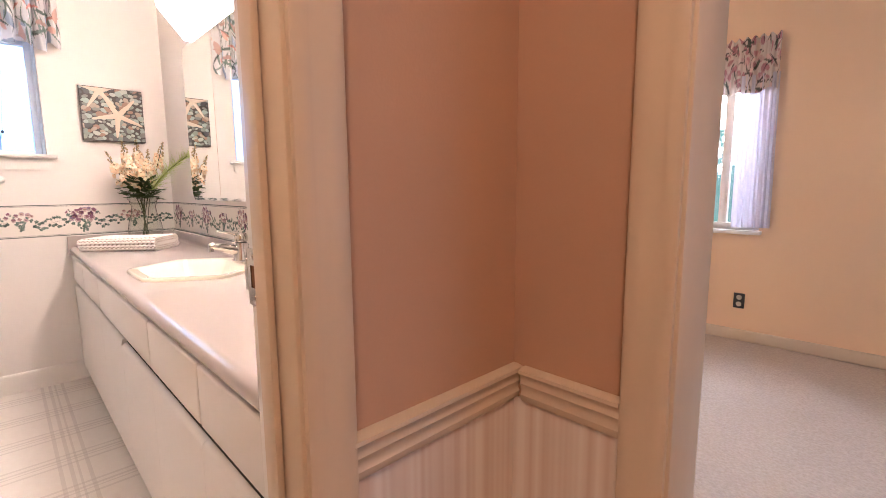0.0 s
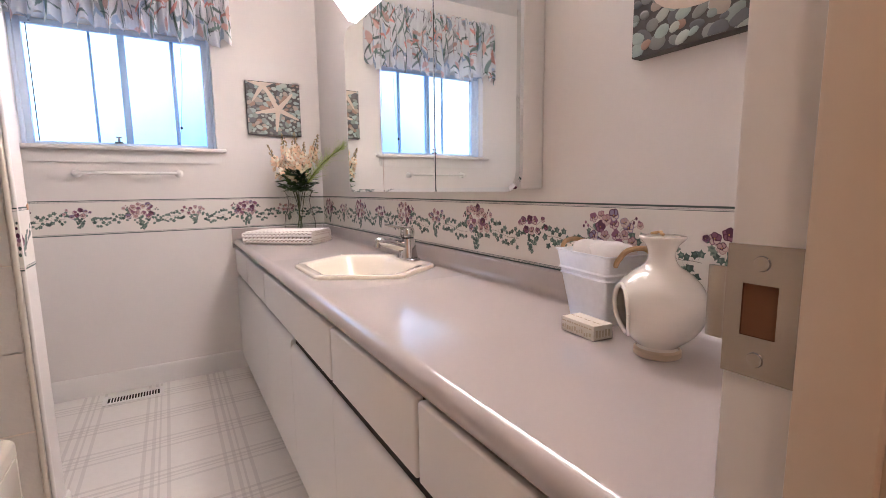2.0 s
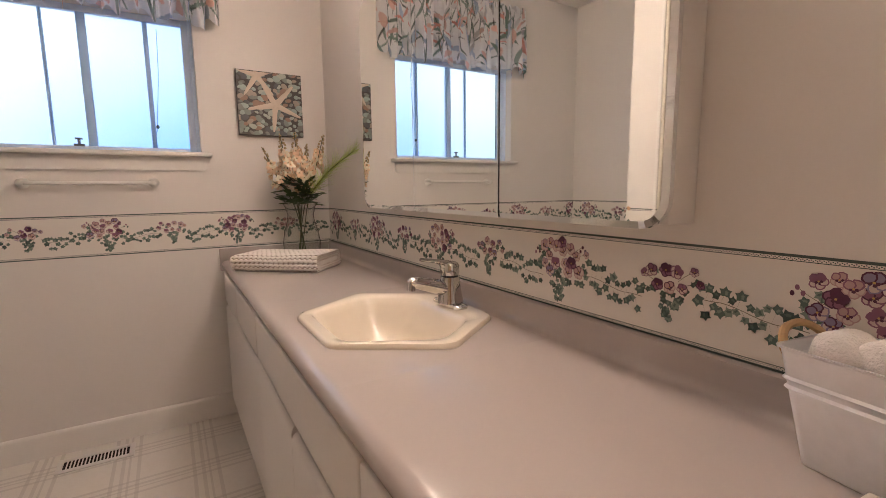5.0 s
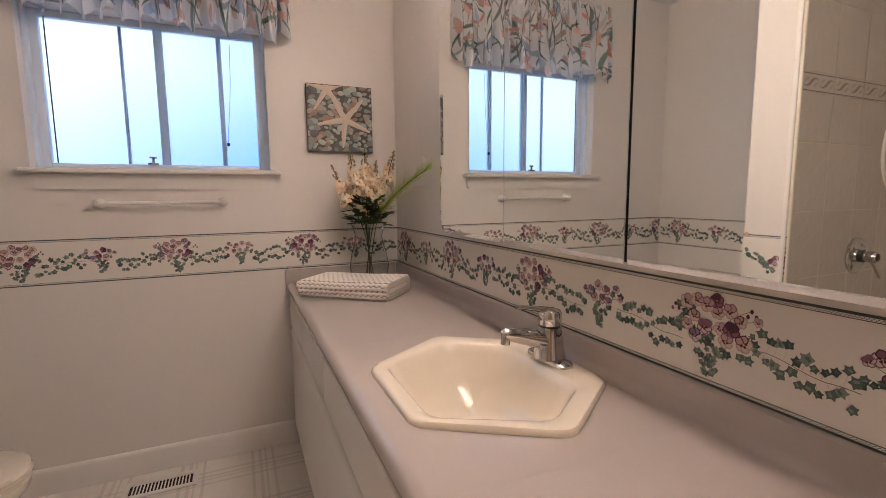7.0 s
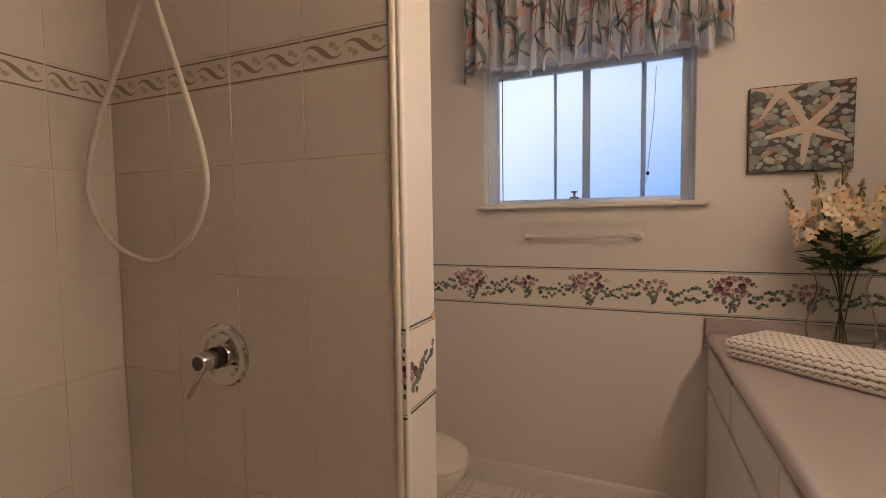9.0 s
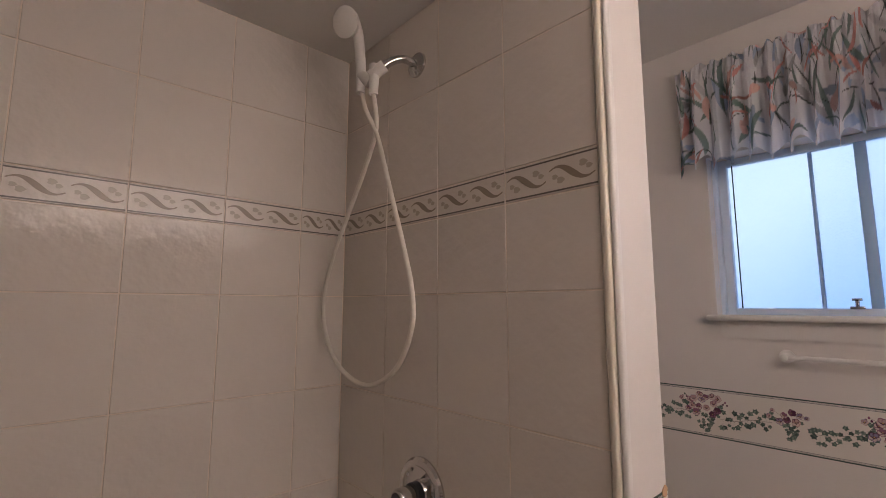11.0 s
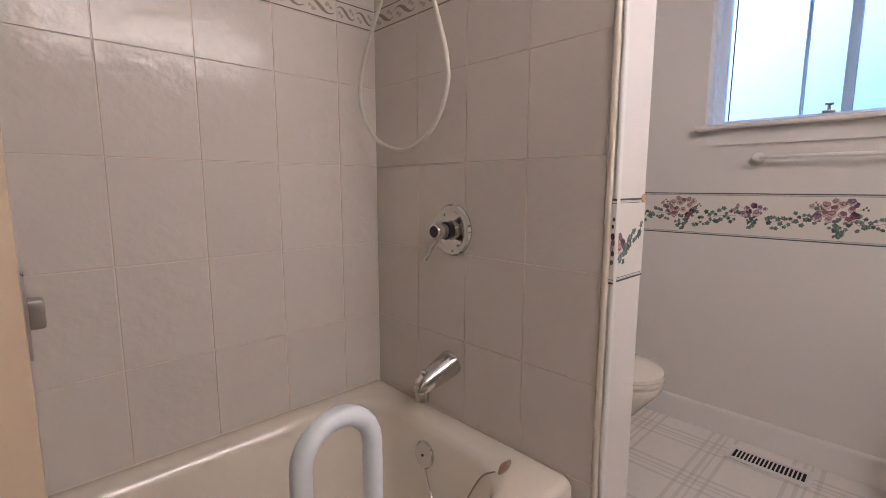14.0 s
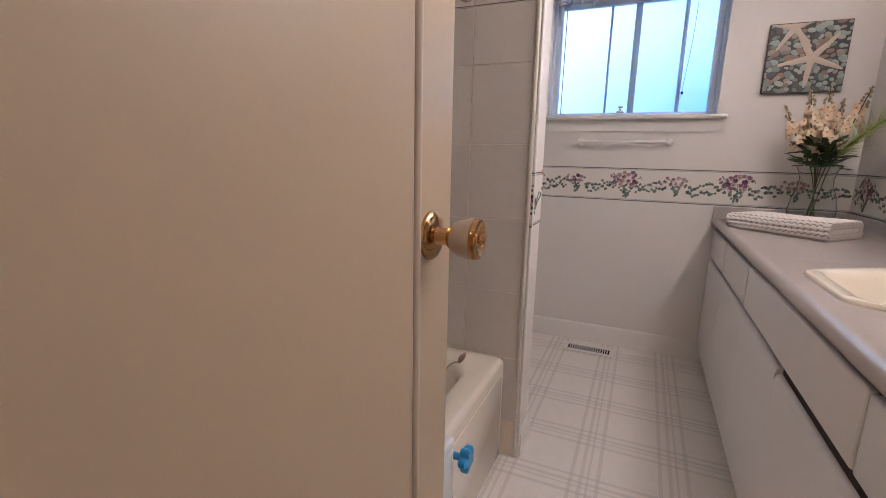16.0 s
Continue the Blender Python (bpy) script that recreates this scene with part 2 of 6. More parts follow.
def part(name, bm, mat, parent, label="", smooth=True):
    """One mesh under a thing or a part; the bmesh is in world metres."""
    o = ORIG[parent]
    bmesh.ops.translate(bm, verts=bm.verts, vec=-o)
    ob = new(name, finish(name, bm, mat, smooth))
    ob.parent = parent
    ORIG[ob] = o
    return tagged(ob, label)


def solid(name, bm, mat, label="", category="", kind="", group="", smooth=True):
    """One mesh that is a whole thing or a piece of the setting."""
    ob = new(name, finish(name, bm, mat, smooth))
    ORIG[ob] = Vector((0, 0, 0))
    return tagged(ob, label, category, group, kind)


def setting(name, bm, mat, label="", smooth=True):
    return solid(name, bm, mat, label, kind="structure", smooth=smooth)


# ---- plan ----
XW, YB, XF, YT = -3.05, 0.785, -1.707, -1.415
XE, XH, YH = -0.042, 0.075, 0.57
CEILZ, COUNTER, NOSE = 2.58, 0.85, 0.195

# ---- large structure ----
def walls():
    T = 0.12
    b = bm_new()
    for lo, hi in (((XW - 0.15, -1.545, 0), (XW, 0.905, 1.40)), ((XW - 0.15, -1.545, 2.06), (XW, 0.905, CEILZ)),
                   ((XW - 0.15, -1.545, 1.40), (XW, -0.77, 2.06)), ((XW - 0.15, 0.145, 1.40), (XW, 0.905, 2.06))):
        box(b, lo, hi)
    setting("wall_west", b, WALL, "white papered bathroom wall with a window opening", False)
    b = box(bm_new(), (XW, YB, 0), (XE, YB + T, CEILZ))
    setting("wall_north", b, WALL, "white papered wall behind the vanity", False)
    b = box(bm_new(), (XW, -1.545, 0), (XE, -1.425, CEILZ))
    setting("wall_south", b, WALL, "white wall behind the bathtub and toilet", False)
    b = box(bm_new(), (-1.872, -1.425, 0), (XF - 0.010, -0.53, CEILZ), 0.004)
    setting("wall_partition", b, WALL, "white papered stub wall between bathtub and toilet", False)
    b = box(bm_new(), (-0.187, -1.425, 0), (XE, -0.60, CEILZ))
    setting("wall_tub_end", b, WALL, "white wall closing the end of the bathtub", False)
    # wall between bathroom and hall: the bathroom's face is white, the hall's face painted
    b = bm_new()
    for y0, y1, z0 in ((-2.3, -0.515, 0), (0.178, 0.905, 0), (-0.515, 0.178, 2.07)):
        box(b, (XE, y0, z0), (0.0, y1, CEILZ))
    setting("wall_east", b, WALL, "white bathroom wall round the doorway", False)
    b = bm_new()
    for y0, y1, z0 in ((-2.3, -0.515, 0), (0.178, YH + 0.12, 0), (-0.515, 0.178, 2.07)):
        box(b, (0.0, y0, z0), (XH, y1, CEILZ))
    setting("wall_hall_west", b, SALMON, "terracotta painted hall wall beside the bathroom doorway", False)
    b = bm_new()
    for x0, x1, z0 in ((XH, 0.327, 0), (1.16, 1.8, 0), (0.327, 1.16, 2.07)):
        box(b, (x0, YH, z0), (x1, YH + 0.06, CEILZ))
    setting("wall_hall_north", b, SALMON, "terracotta painted hall wall beside the bedroom doorway", False)
    b = bm_new()
    for x0, x1, z0 in ((XH, 0.327, 0), (1.16, 2.72, 0), (0.327, 1.16, 2.07)):
        box(b, (x0, YH + 0.06, z0), (x1, YH + 0.12, CEILZ))
    setting("wall_bedroom_south", b, PEACH, "peach bedroom wall round the doorway", False)
    b = box(bm_new(), (1.8, -2.42, 0), (1.92, YH + 0.06, CEILZ))
    setting("wall_hall_east", b, SALMON, "terracotta painted hall wall", False)
    b = box(bm_new(), (XE, -2.42, 0), (1.8, -2.3, CEILZ))
    setting("wall_hall_south", b, SALMON, "terracotta painted hall wall", False)
    # bedroom
    b = bm_new()
    for lo, hi in (((-2.4, 3.95, 0), (-1.35, 4.08, CEILZ)), ((-0.205, 3.95, 0), (2.6, 4.08, CEILZ)),
                   ((-1.35, 3.95, 0), (-0.205, 4.08, 0.86)), ((-1.35, 3.95, 2.02), (-0.205, 4.08, CEILZ))):
        box(b, lo, hi)
    setting("wall_bedroom_north", b, PEACH, "peach bedroom wall with a window", False)
    b = bm_new()
    for lo, hi in (((2.6, YH + 0.12, 0), (2.72, 1.3, CEILZ)), ((2.6, 3.1, 0), (2.72, 4.08, CEILZ)), ((2.6, 1.3, 0), (2.72, 3.1, 0.7)), ((2.6, 1.3, 2.05), (2.72, 3.1, CEILZ))):
        box(b, lo, hi)
    setting("wall_bedroom_east", b, PEACH, "peach bedroom wall", False)
    b = box(bm_new(), (-2.52, 0.905, 0), (-2.4, 4.08, CEILZ))
    setting("wall_bedroom_west", b, PEACH, "peach bedroom wall", False)
    # floors and ceilings
    b = box(bm_new(), (XW - 0.15, -1.545, -0.10), (0.01, 0.905, 0))
    setting("floor", b, VINYL, "off-white vinyl floor with a printed grey plaid", False)
    b = bm_new()
    box(b, (0.01, -2.42, -0.10), (2.72, 0.905, -0.004))
    box(b, (-2.52, 0.905, -0.10), (2.72, 4.08, -0.004))
    setting("floor_carpet", b, CARPET, "beige grey cut pile carpet", False)
    b = box(bm_new(), (XW - 0.15, -1.545, CEILZ), (0.0, 0.905, CEILZ + 0.1))
    box(b, (-1.717, -1.425, 2.24), (-0.187, -0.56, CEILZ))
    setting("ceiling", b, CEIL, "white bathroom ceiling with a lowered soffit over the tub", False)
    b = bm_new()
    box(b, (0.0, -2.42, CEILZ), (2.72, 0.905, CEILZ + 0.1))
    box(b, (-2.52, 0.905, CEILZ), (2.72, 4.08, CEILZ + 0.1))
    setting("ceiling_hall", b, CEIL, "white hall and bedroom ceiling", False)


walls()


def base_prof(n, h, t):
    """Baseboard profile offsets; n: the direction out of the wall."""
    n = Vector(n)
    return [n * 0, n * t, n * t + Vector((0, 0, h - 0.014)), n * (t * 0.7) + Vector((0, 0, h - 0.004)), n * (t * 0.35) + Vector((0, 0, h)), Vector((0, 0, h))]


def baseboards():
    runs = [((XW, 0.225, 0), (XW, -1.425, 0), (1, 0, 0), 0.118, 0.014), ((XW, -1.425, 0), (-1.872, -1.425, 0), (0, 1, 0), 0.118, 0.014),
            ((-1.872, -1.425, 0), (-1.872, -0.53, 0), (-1, 0, 0), 0.10, 0.012), ((-1.884, -0.53, 0), (-1.722, -0.53, 0), (0, 1, 0), 0.10, 0.012)]
    for a, b, n, h, t in runs:
        setting("baseboard", sweep(bm_new(), base_prof(n, h, t), (a, b)), TRIM, "white painted baseboard")
    for a, b, n in (((2.6, 3.95, 0), (-2.4, 3.95, 0), (0, -1, 0)), ((2.6, 0.69, 0), (2.6, 3.95, 0), (-1, 0, 0))):
        setting("baseboard", sweep(bm_new(), base_prof(n, 0.085, 0.013), (a, b)), CREAM, "cream painted bedroom baseboard")


baseboards()


def casing_prof(u, n, w, t):
    """Door casing across u (away from the opening), standing out along n."""
    u, n = Vector(u), Vector(n)
    return [u * 0, n * t * 0.55, u * w * 0.12 + n * t * 0.8, u * w * 0.3 + n * t * 0.85, u * w * 0.42 + n * t * 0.72, u * w * 0.62 + n * t,
            u * w * 0.92 + n * t, u * w + n * t * 0.8, u * w]


def doorways():
    # bathroom doorway: lining, stops, casings on the hall side
    y0, y1, zt = -0.48, 0.143, 2.035
    d = thing("door_frame", (0.0, y1, 0), "cream painted wooden frame of the bathroom doorway", "door frame", kind="structure")
    for ya, yb in ((y1, y1 + 0.034), (y0 - 0.034, y0)):
        part("jamb", box(bm_new(), (XE - 0.004, ya, 0), (0.012, yb, zt + 0.034), 0.003), TRIM, d, "white painted jamb")
        # hall half of the jamb: cream colour stands in for the dim hall's shade
        part("jamb", box(bm_new(), (0.012, ya, 0), (XH + 0.004, yb, zt + 0.034), 0.003), CREAM, d, "hall side of the jamb, coloured cream for the shade there")
    part("head_jamb", box(bm_new(), (XE - 0.004, y0, zt), (XH + 0.004, y1, zt + 0.034), 0.002), TRIM, d)
    # stops take the same cream, shade put into the colour
    part("door_stop", box(bm_new(), (-0.006, y1 - 0.011, 0), (0.030, y1 - 0.0005, zt), 0.003), CREAM, d)
    part("door_stop", box(bm_new(), (-0.006, y0 + 0.0005, 0), (0.030, y0 + 0.011, zt), 0.003), CREAM, d)
    for u, y in (((0, 1, 0), y1 + 0.006), ((0, -1, 0), y0 - 0.006)):
        part("casing", sweep(bm_new(), casing_prof(u, (1, 0, 0), 0.064, 0.017), ((XH + 0.004, y, 0), (XH + 0.004, y, zt + 0.07))), CREAM, d)
    # strike plate with a lip, two screws and the bolt hole
    pl = bm_new()
    for lo, hi in (((-0.045, y1 - 0.0030, 1.040), (-0.036, y1 - 0.0005, 1.116)), ((-0.018, y1 - 0.0030, 1.040), (-0.0065, y1 - 0.0005, 1.116)),
                   ((-0.036, y1 - 0.0030, 1.040), (-0.018, y1 - 0.0005, 1.064)), ((-0.036, y1 - 0.0030, 1.094), (-0.018, y1 - 0.0005, 1.116))):
        box(pl, lo, hi)
    box(pl, (-0.056, y1 - 0.0028, 1.058), (-0.045, y1 - 0.0008, 1.102), 0.0008)
    sp = part("strike_plate", pl, SATIN, d, "worn metal strike plate")
    part("bolt_hole", box(bm_new(), (-0.036, y1 - 0.0012, 1.064), (-0.018, y1 - 0.0004, 1.094)), surface("bare_wood_hole", (0.16, 0.07, 0.03), 0.9), sp, "dark wooden bolt hole")
    for z in (1.051, 1.106):
        part("screw", lathe(bm_new(), [(0.0045, 0), (0.004, 0.0012), (0.002, 0.0016)], pose(-0.027, y1 - 0.003, z, 90, 0, 0), 14), SATIN, sp)
    # bedroom doorway
    d = thing("door_frame", (0.38, YH, 0), "cream painted wooden frame of the bedroom doorway", "door frame", kind="structure")
    x0, x1 = 0.357, 1.13
    part("jamb", box(bm_new(), (x0 - 0.03, YH - 0.003, 0), (x0, YH + 0.124, zt + 0.034), 0.003), CREAM, d)
    part("jamb", box(bm_new(), (x1, YH - 0.003, 0), (x1 + 0.03, YH + 0.124, zt + 0.034), 0.003), CREAM, d)
    part("head_jamb", box(bm_new(), (x0, YH - 0.003, zt), (x1, YH + 0.124, zt + 0.034), 0.003), CREAM, d)
    for u, x in (((-1, 0, 0), x0 - 0.006), ((1, 0, 0), x1 + 0.006)):
        part("casing", sweep(bm_new(), casing_prof(u, (0, -1, 0), 0.066, 0.018), ((x, YH - 0.003, 0), (x, YH - 0.003, zt + 0.07))), CREAM, d)
        part("casing", sweep(bm_new(), casing_prof(u, (0, 1, 0), 0.066, 0.016), ((x, YH + 0.124, 0), (x, YH + 0.124, zt + 0.07))), CREAM, d)


doorways()


def hall_wainscot():
    b = bm_new()
    box(b, (XH, 0.206, 0.02), (XH + 0.004, YH, 0.807))
    setting("wainscot_west", b, WAINSCOT, "striped beige wallpaper below the chair rail", False)
    b = box(bm_new(), (XH + 0.004, YH - 0.004, 0.02), (0.285, YH, 0.807))
    setting("wainscot_north", b, WAINSCOT, "striped beige wallpaper below the chair rail", False)

    def prof(n):
        n, z = Vector(n), Vector((0, 0, 1))
        return [z * 0.805, z * 0.805 + n * 0.008, z * 0.812 + n * 0.013, z * 0.820 + n * 0.014, z * 0.825 + n * 0.011, z * 0.834 + n * 0.012, z * 0.842 + n * 0.017, z * 0.848 + n * 0.015, z * 0.857 + n * 0.017, z * 0.862 + n * 0.022, z * 0.868 + n * 0.021, z * 0.871 + n * 0.01, z * 0.871]
    setting("chair_rail", sweep(bm_new(), prof((1, 0, 0)), ((XH, 0.207, 0), (XH, YH, 0))), CREAM, "cream moulded chair rail")
    setting("chair_rail", sweep(bm_new(), prof((0, -1, 0)), ((XH + 0.026, YH, 0), (0.285, YH, 0))), CREAM, "cream moulded chair rail")


hall_wainscot()


def bath_window():
    w = thing("window_1", (XW, -0.31, 1.40), "white sliding window with frosted glass panes", "window", kind="structure")
    y0, y1, z0, z1 = -0.77, 0.145, 1.40, 2.06
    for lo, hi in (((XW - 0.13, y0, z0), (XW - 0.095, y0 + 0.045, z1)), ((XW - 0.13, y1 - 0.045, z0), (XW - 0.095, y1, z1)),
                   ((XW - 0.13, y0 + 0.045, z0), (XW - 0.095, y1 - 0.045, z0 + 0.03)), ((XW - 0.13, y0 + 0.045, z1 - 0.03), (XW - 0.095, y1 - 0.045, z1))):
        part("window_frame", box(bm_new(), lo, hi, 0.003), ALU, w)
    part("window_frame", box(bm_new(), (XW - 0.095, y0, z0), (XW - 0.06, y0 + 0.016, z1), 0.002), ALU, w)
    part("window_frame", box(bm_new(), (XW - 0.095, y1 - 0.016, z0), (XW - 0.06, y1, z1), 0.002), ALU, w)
    # stile colour carries the blue daylight behind the panes
    grey = surface("daylight_blue_channel", (0.38, 0.58, 0.88), 0.5, vary=0.05)
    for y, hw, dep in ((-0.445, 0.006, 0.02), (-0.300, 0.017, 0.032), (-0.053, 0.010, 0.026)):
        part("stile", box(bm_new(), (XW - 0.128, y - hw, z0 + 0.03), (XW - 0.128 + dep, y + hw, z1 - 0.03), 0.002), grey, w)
    part("track_line", box(bm_new(), (XW - 0.094, y0 + 0.066, z0 + 0.03), (XW - 0.090, y0 + 0.070, z1 - 0.03)), BLACK, w)
    for a, c, dx in ((y0 + 0.045, -0.445, 0.0), (-0.445, -0.300, -0.004), (-0.300, -0.053, 0.004), (-0.053, y1 - 0.045, 0.0)):
        p = part("pane", box(bm_new(), (XW - 0.117 + dx, a + 0.003, z0 + 0.028), (XW - 0.113 + dx, c - 0.003, z1 - 0.028)), FROST, w, smooth=False)
        p.visible_shadow = False
    lk = bm_new()
    box(lk, (XW - 0.098, -0.372, z0 + 0.028), (XW - 0.078, -0.332, z0 + 0.038), 0.002)
    tube(lk, [(XW - 0.088, -0.352, z0 + 0.036), (XW - 0.088, -0.352, z0 + 0.058)], 0.006)
    tube(lk, [(XW - 0.088, -0.366, z0 + 0.062), (XW - 0.088, -0.338, z0 + 0.062)], 0.0045)
    part("latch", lk, SATIN, w, "dark metal sash latch")
    cord = smooth_path([(XW - 0.09, -0.005, 2.0), (XW - 0.09, -0.012, 1.8), (XW - 0.09, -0.03, 1.6), (XW - 0.085, -0.036, 1.53), (XW - 0.08, -0.055, 1.44)], 5)
    c = part("cord", tube(bm_new(), cord, 0.0015, 6), grey, w)
    part("cord_bead", lathe(bm_new(), [(0.002, -0.009), (0.007, -0.004), (0.007, 0.004), (0.002, 0.009)], pose(XW - 0.086, -0.034, 1.532), 12), BLACK, c)
    # stool and apron
    part("window_sill", box(bm_new(), (XW - 0.096, -0.797, 1.383), (XW + 0.055, 0.190, 1.404), 0.007, 3), TRIM, w)
    a = bm_new()
    prof = [(-0.757, 1.383), (-0.757, 1.330), (-0.745, 1.316), (0.152, 1.316), (0.164, 1.330), (0.164, 1.383)]
    f = a.faces.new([a.verts.new((XW, y, z)) for y, z in prof])
    r = bmesh.ops.extrude_face_region(a, geom=[f])
    bmesh.ops.translate(a, verts=[v for v in r["geom"] if isinstance(v, bmesh.types.BMVert)], vec=(0.014, 0, 0))
    part("apron", a, TRIM, w)
    b = box(bm_new(), (XW - 0.52, -1.3, 0.9), (XW - 0.50, 0.7, 2.5))
    setting("backdrop", b, OUTSIDE, "pale blue daylight beyond the frosted window", False)


bath_window()


def bed_window():
    w = thing("window_2", (-0.78, 3.95, 0.86), "white bedroom window looking on a garden", "window", kind="structure")
    x0, x1, z0, z1 = -1.35, -0.205, 0.86, 2.02
    for lo, hi in (((x0, 3.99, z0), (x0 + 0.05, 4.03, z1)), ((x1 - 0.05, 3.99, z0), (x1, 4.03, z1)), ((x0 + 0.05, 3.99, z0), (x1 - 0.05, 4.03, z0 + 0.05)), ((x0 + 0.05, 3.99, z1 - 0.05), (x1 - 0.05, 4.03, z1))):
        part("window_frame", box(bm_new(), lo, hi, 0.003), TRIM, w)
    part("stile", box(bm_new(), (-0.49, 3.992, z0 + 0.05), (-0.43, 4.028, z1 - 0.05), 0.003), TRIM, w)
    p = part("pane", box(bm_new(), (x0 + 0.04, 4.008, z0 + 0.04), (x1 - 0.04, 4.012, z1 - 0.04)), CLEAR, w, smooth=False)
    p.visible_shadow = False
    part("window_sill", box(bm_new(), (x0 - 0.05, 3.90, z0 - 0.03), (x1 + 0.02, 3.995, z0), 0.005), TRIM, w)
    w = thing("window_3", (2.66, 2.2, 0.70), "white bedroom window in the side wall", "window", kind="structure")
    for lo, hi in (((2.64, 1.3, 0.7), (2.68, 1.35, 2.05)), ((2.64, 3.05, 0.7), (2.68, 3.1, 2.05)), ((2.64, 1.35, 0.7), (2.68, 3.05, 0.75)), ((2.64, 1.35, 2.0), (2.68, 3.05, 2.05))):
        part("window_frame", box(bm_new(), lo, hi, 0.003), TRIM, w)
    setting("backdrop_side", box(bm_new(), (3.6, 0.2, -0.3), (3.62, 4.2, 3.2)), SIDE_SKY, "pale daylight beyond the side window", False)
    setting("backdrop_garden", box(bm_new(), (-3.2, 5.2, -0.5), (1.6, 5.22, 3.4)), GARDEN, "green foliage and bright sky beyond the bedroom window", False)


bed_window()

# ---- vanity ----
def vanity():
    cuts = [(XW, -2.575), (-2.575, -2.055), (-2.055, -1.066), (-1.066, -0.570), (-0.570, XE)]
    g, yf = "vanity cabinet units", 0.203
    for k, (a, b) in enumerate(cuts):
        lab = "white laminate vanity cabinet with a false drawer front below the sink" if k == 2 else "white laminate vanity cabinet with a drawer over a door"
        u = thing("vanity_cabinet", ((a + b) / 2, 0.5, 0), lab, "cabinet", g)
        bd = bm_new()
        box(bd, (a + 0.001, yf + 0.022, 0.085), (b - 0.001, YB - 0.002, 0.64 if k == 2 else 0.792))
        part("body", bd, CABINET, u, smooth=False)
        # toe kick coloured darker than the body, standing in for shade below the doors
        part("toe_kick", box(bm_new(), (a + 0.001, 0.262, 0.0), (b - 0.001, YB - 0.002, 0.085)), surface("toe_kick_shade_brown", (0.40, 0.36, 0.33), 0.6), u, smooth=False)
        # near-black sheet: the shade inside the finger channel is put into its colour
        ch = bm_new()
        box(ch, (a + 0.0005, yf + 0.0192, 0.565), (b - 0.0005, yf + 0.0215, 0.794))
        part("finger_channel", ch, DARK, u, "recessed finger channel with its shade coloured near-black", smooth=False)
        g2 = 0.0048
        part("drawer_front" if k != 2 else "false_front", box(bm_new(), (a + g2, yf, 0.634), (b - g2, yf + 0.019, 0.788), 0.0055, 3), CABINET, u)
        doors = [(a, b)] if k != 2 else [(a, (a + b) / 2), ((a + b) / 2, b)]
        for c, d in doors:
            low = 0.594 if c > -1.6 else 0.611
            dm = bm_new()
            c0, d0 = c + 0.0007, d - 0.0007
            prof = [(0.0, 0.088), (0.0, low - 0.020), (0.004, low - 0.006), (0.012, low), (0.019, low), (0.019, 0.088)]
            sweep(dm, [(0, yf + y, z) for y, z in prof], ((c0, 0, 0), (d0, 0, 0)))
            part("cabinet_door", dm, CABINET, u)


vanity()

SINK_C, SINK_HEX = -1.565, [(0.152, 0.264), (0.310, 0.511), (0.155, 0.735)]


def hex_ring(sx=1.0, front=0.0, mid=0.0, back=0.0, rad=0.03, n=5, dx=0.0):
    """The sink's six-sided outline, corners rounded; front, mid, back: insets in metres."""
    (a, y0), (b, y1), (c, y2) = SINK_HEX
    pts = [(-a + dx, y0 + front), (a - dx, y0 + front), (b - mid, y1), (c - dx, y2 - back), (-c + dx, y2 - back), (-b + mid, y1)]
    out = []
    for i, p in enumerate(pts):
        p, q, r = Vector(p), Vector(pts[i - 1]), Vector(pts[(i + 1) % 6])
        u, v = (q - p).normalized(), (r - p).normalized()
        s, e = p + u * rad, p + v * rad
        for k in range(n):
            t = k / (n - 1)
            w = (1 - t) ** 2 * s + 2 * t * (1 - t) * p + t * t * e
            out.append((SINK_C + w.x * sx, w.y))
    return out


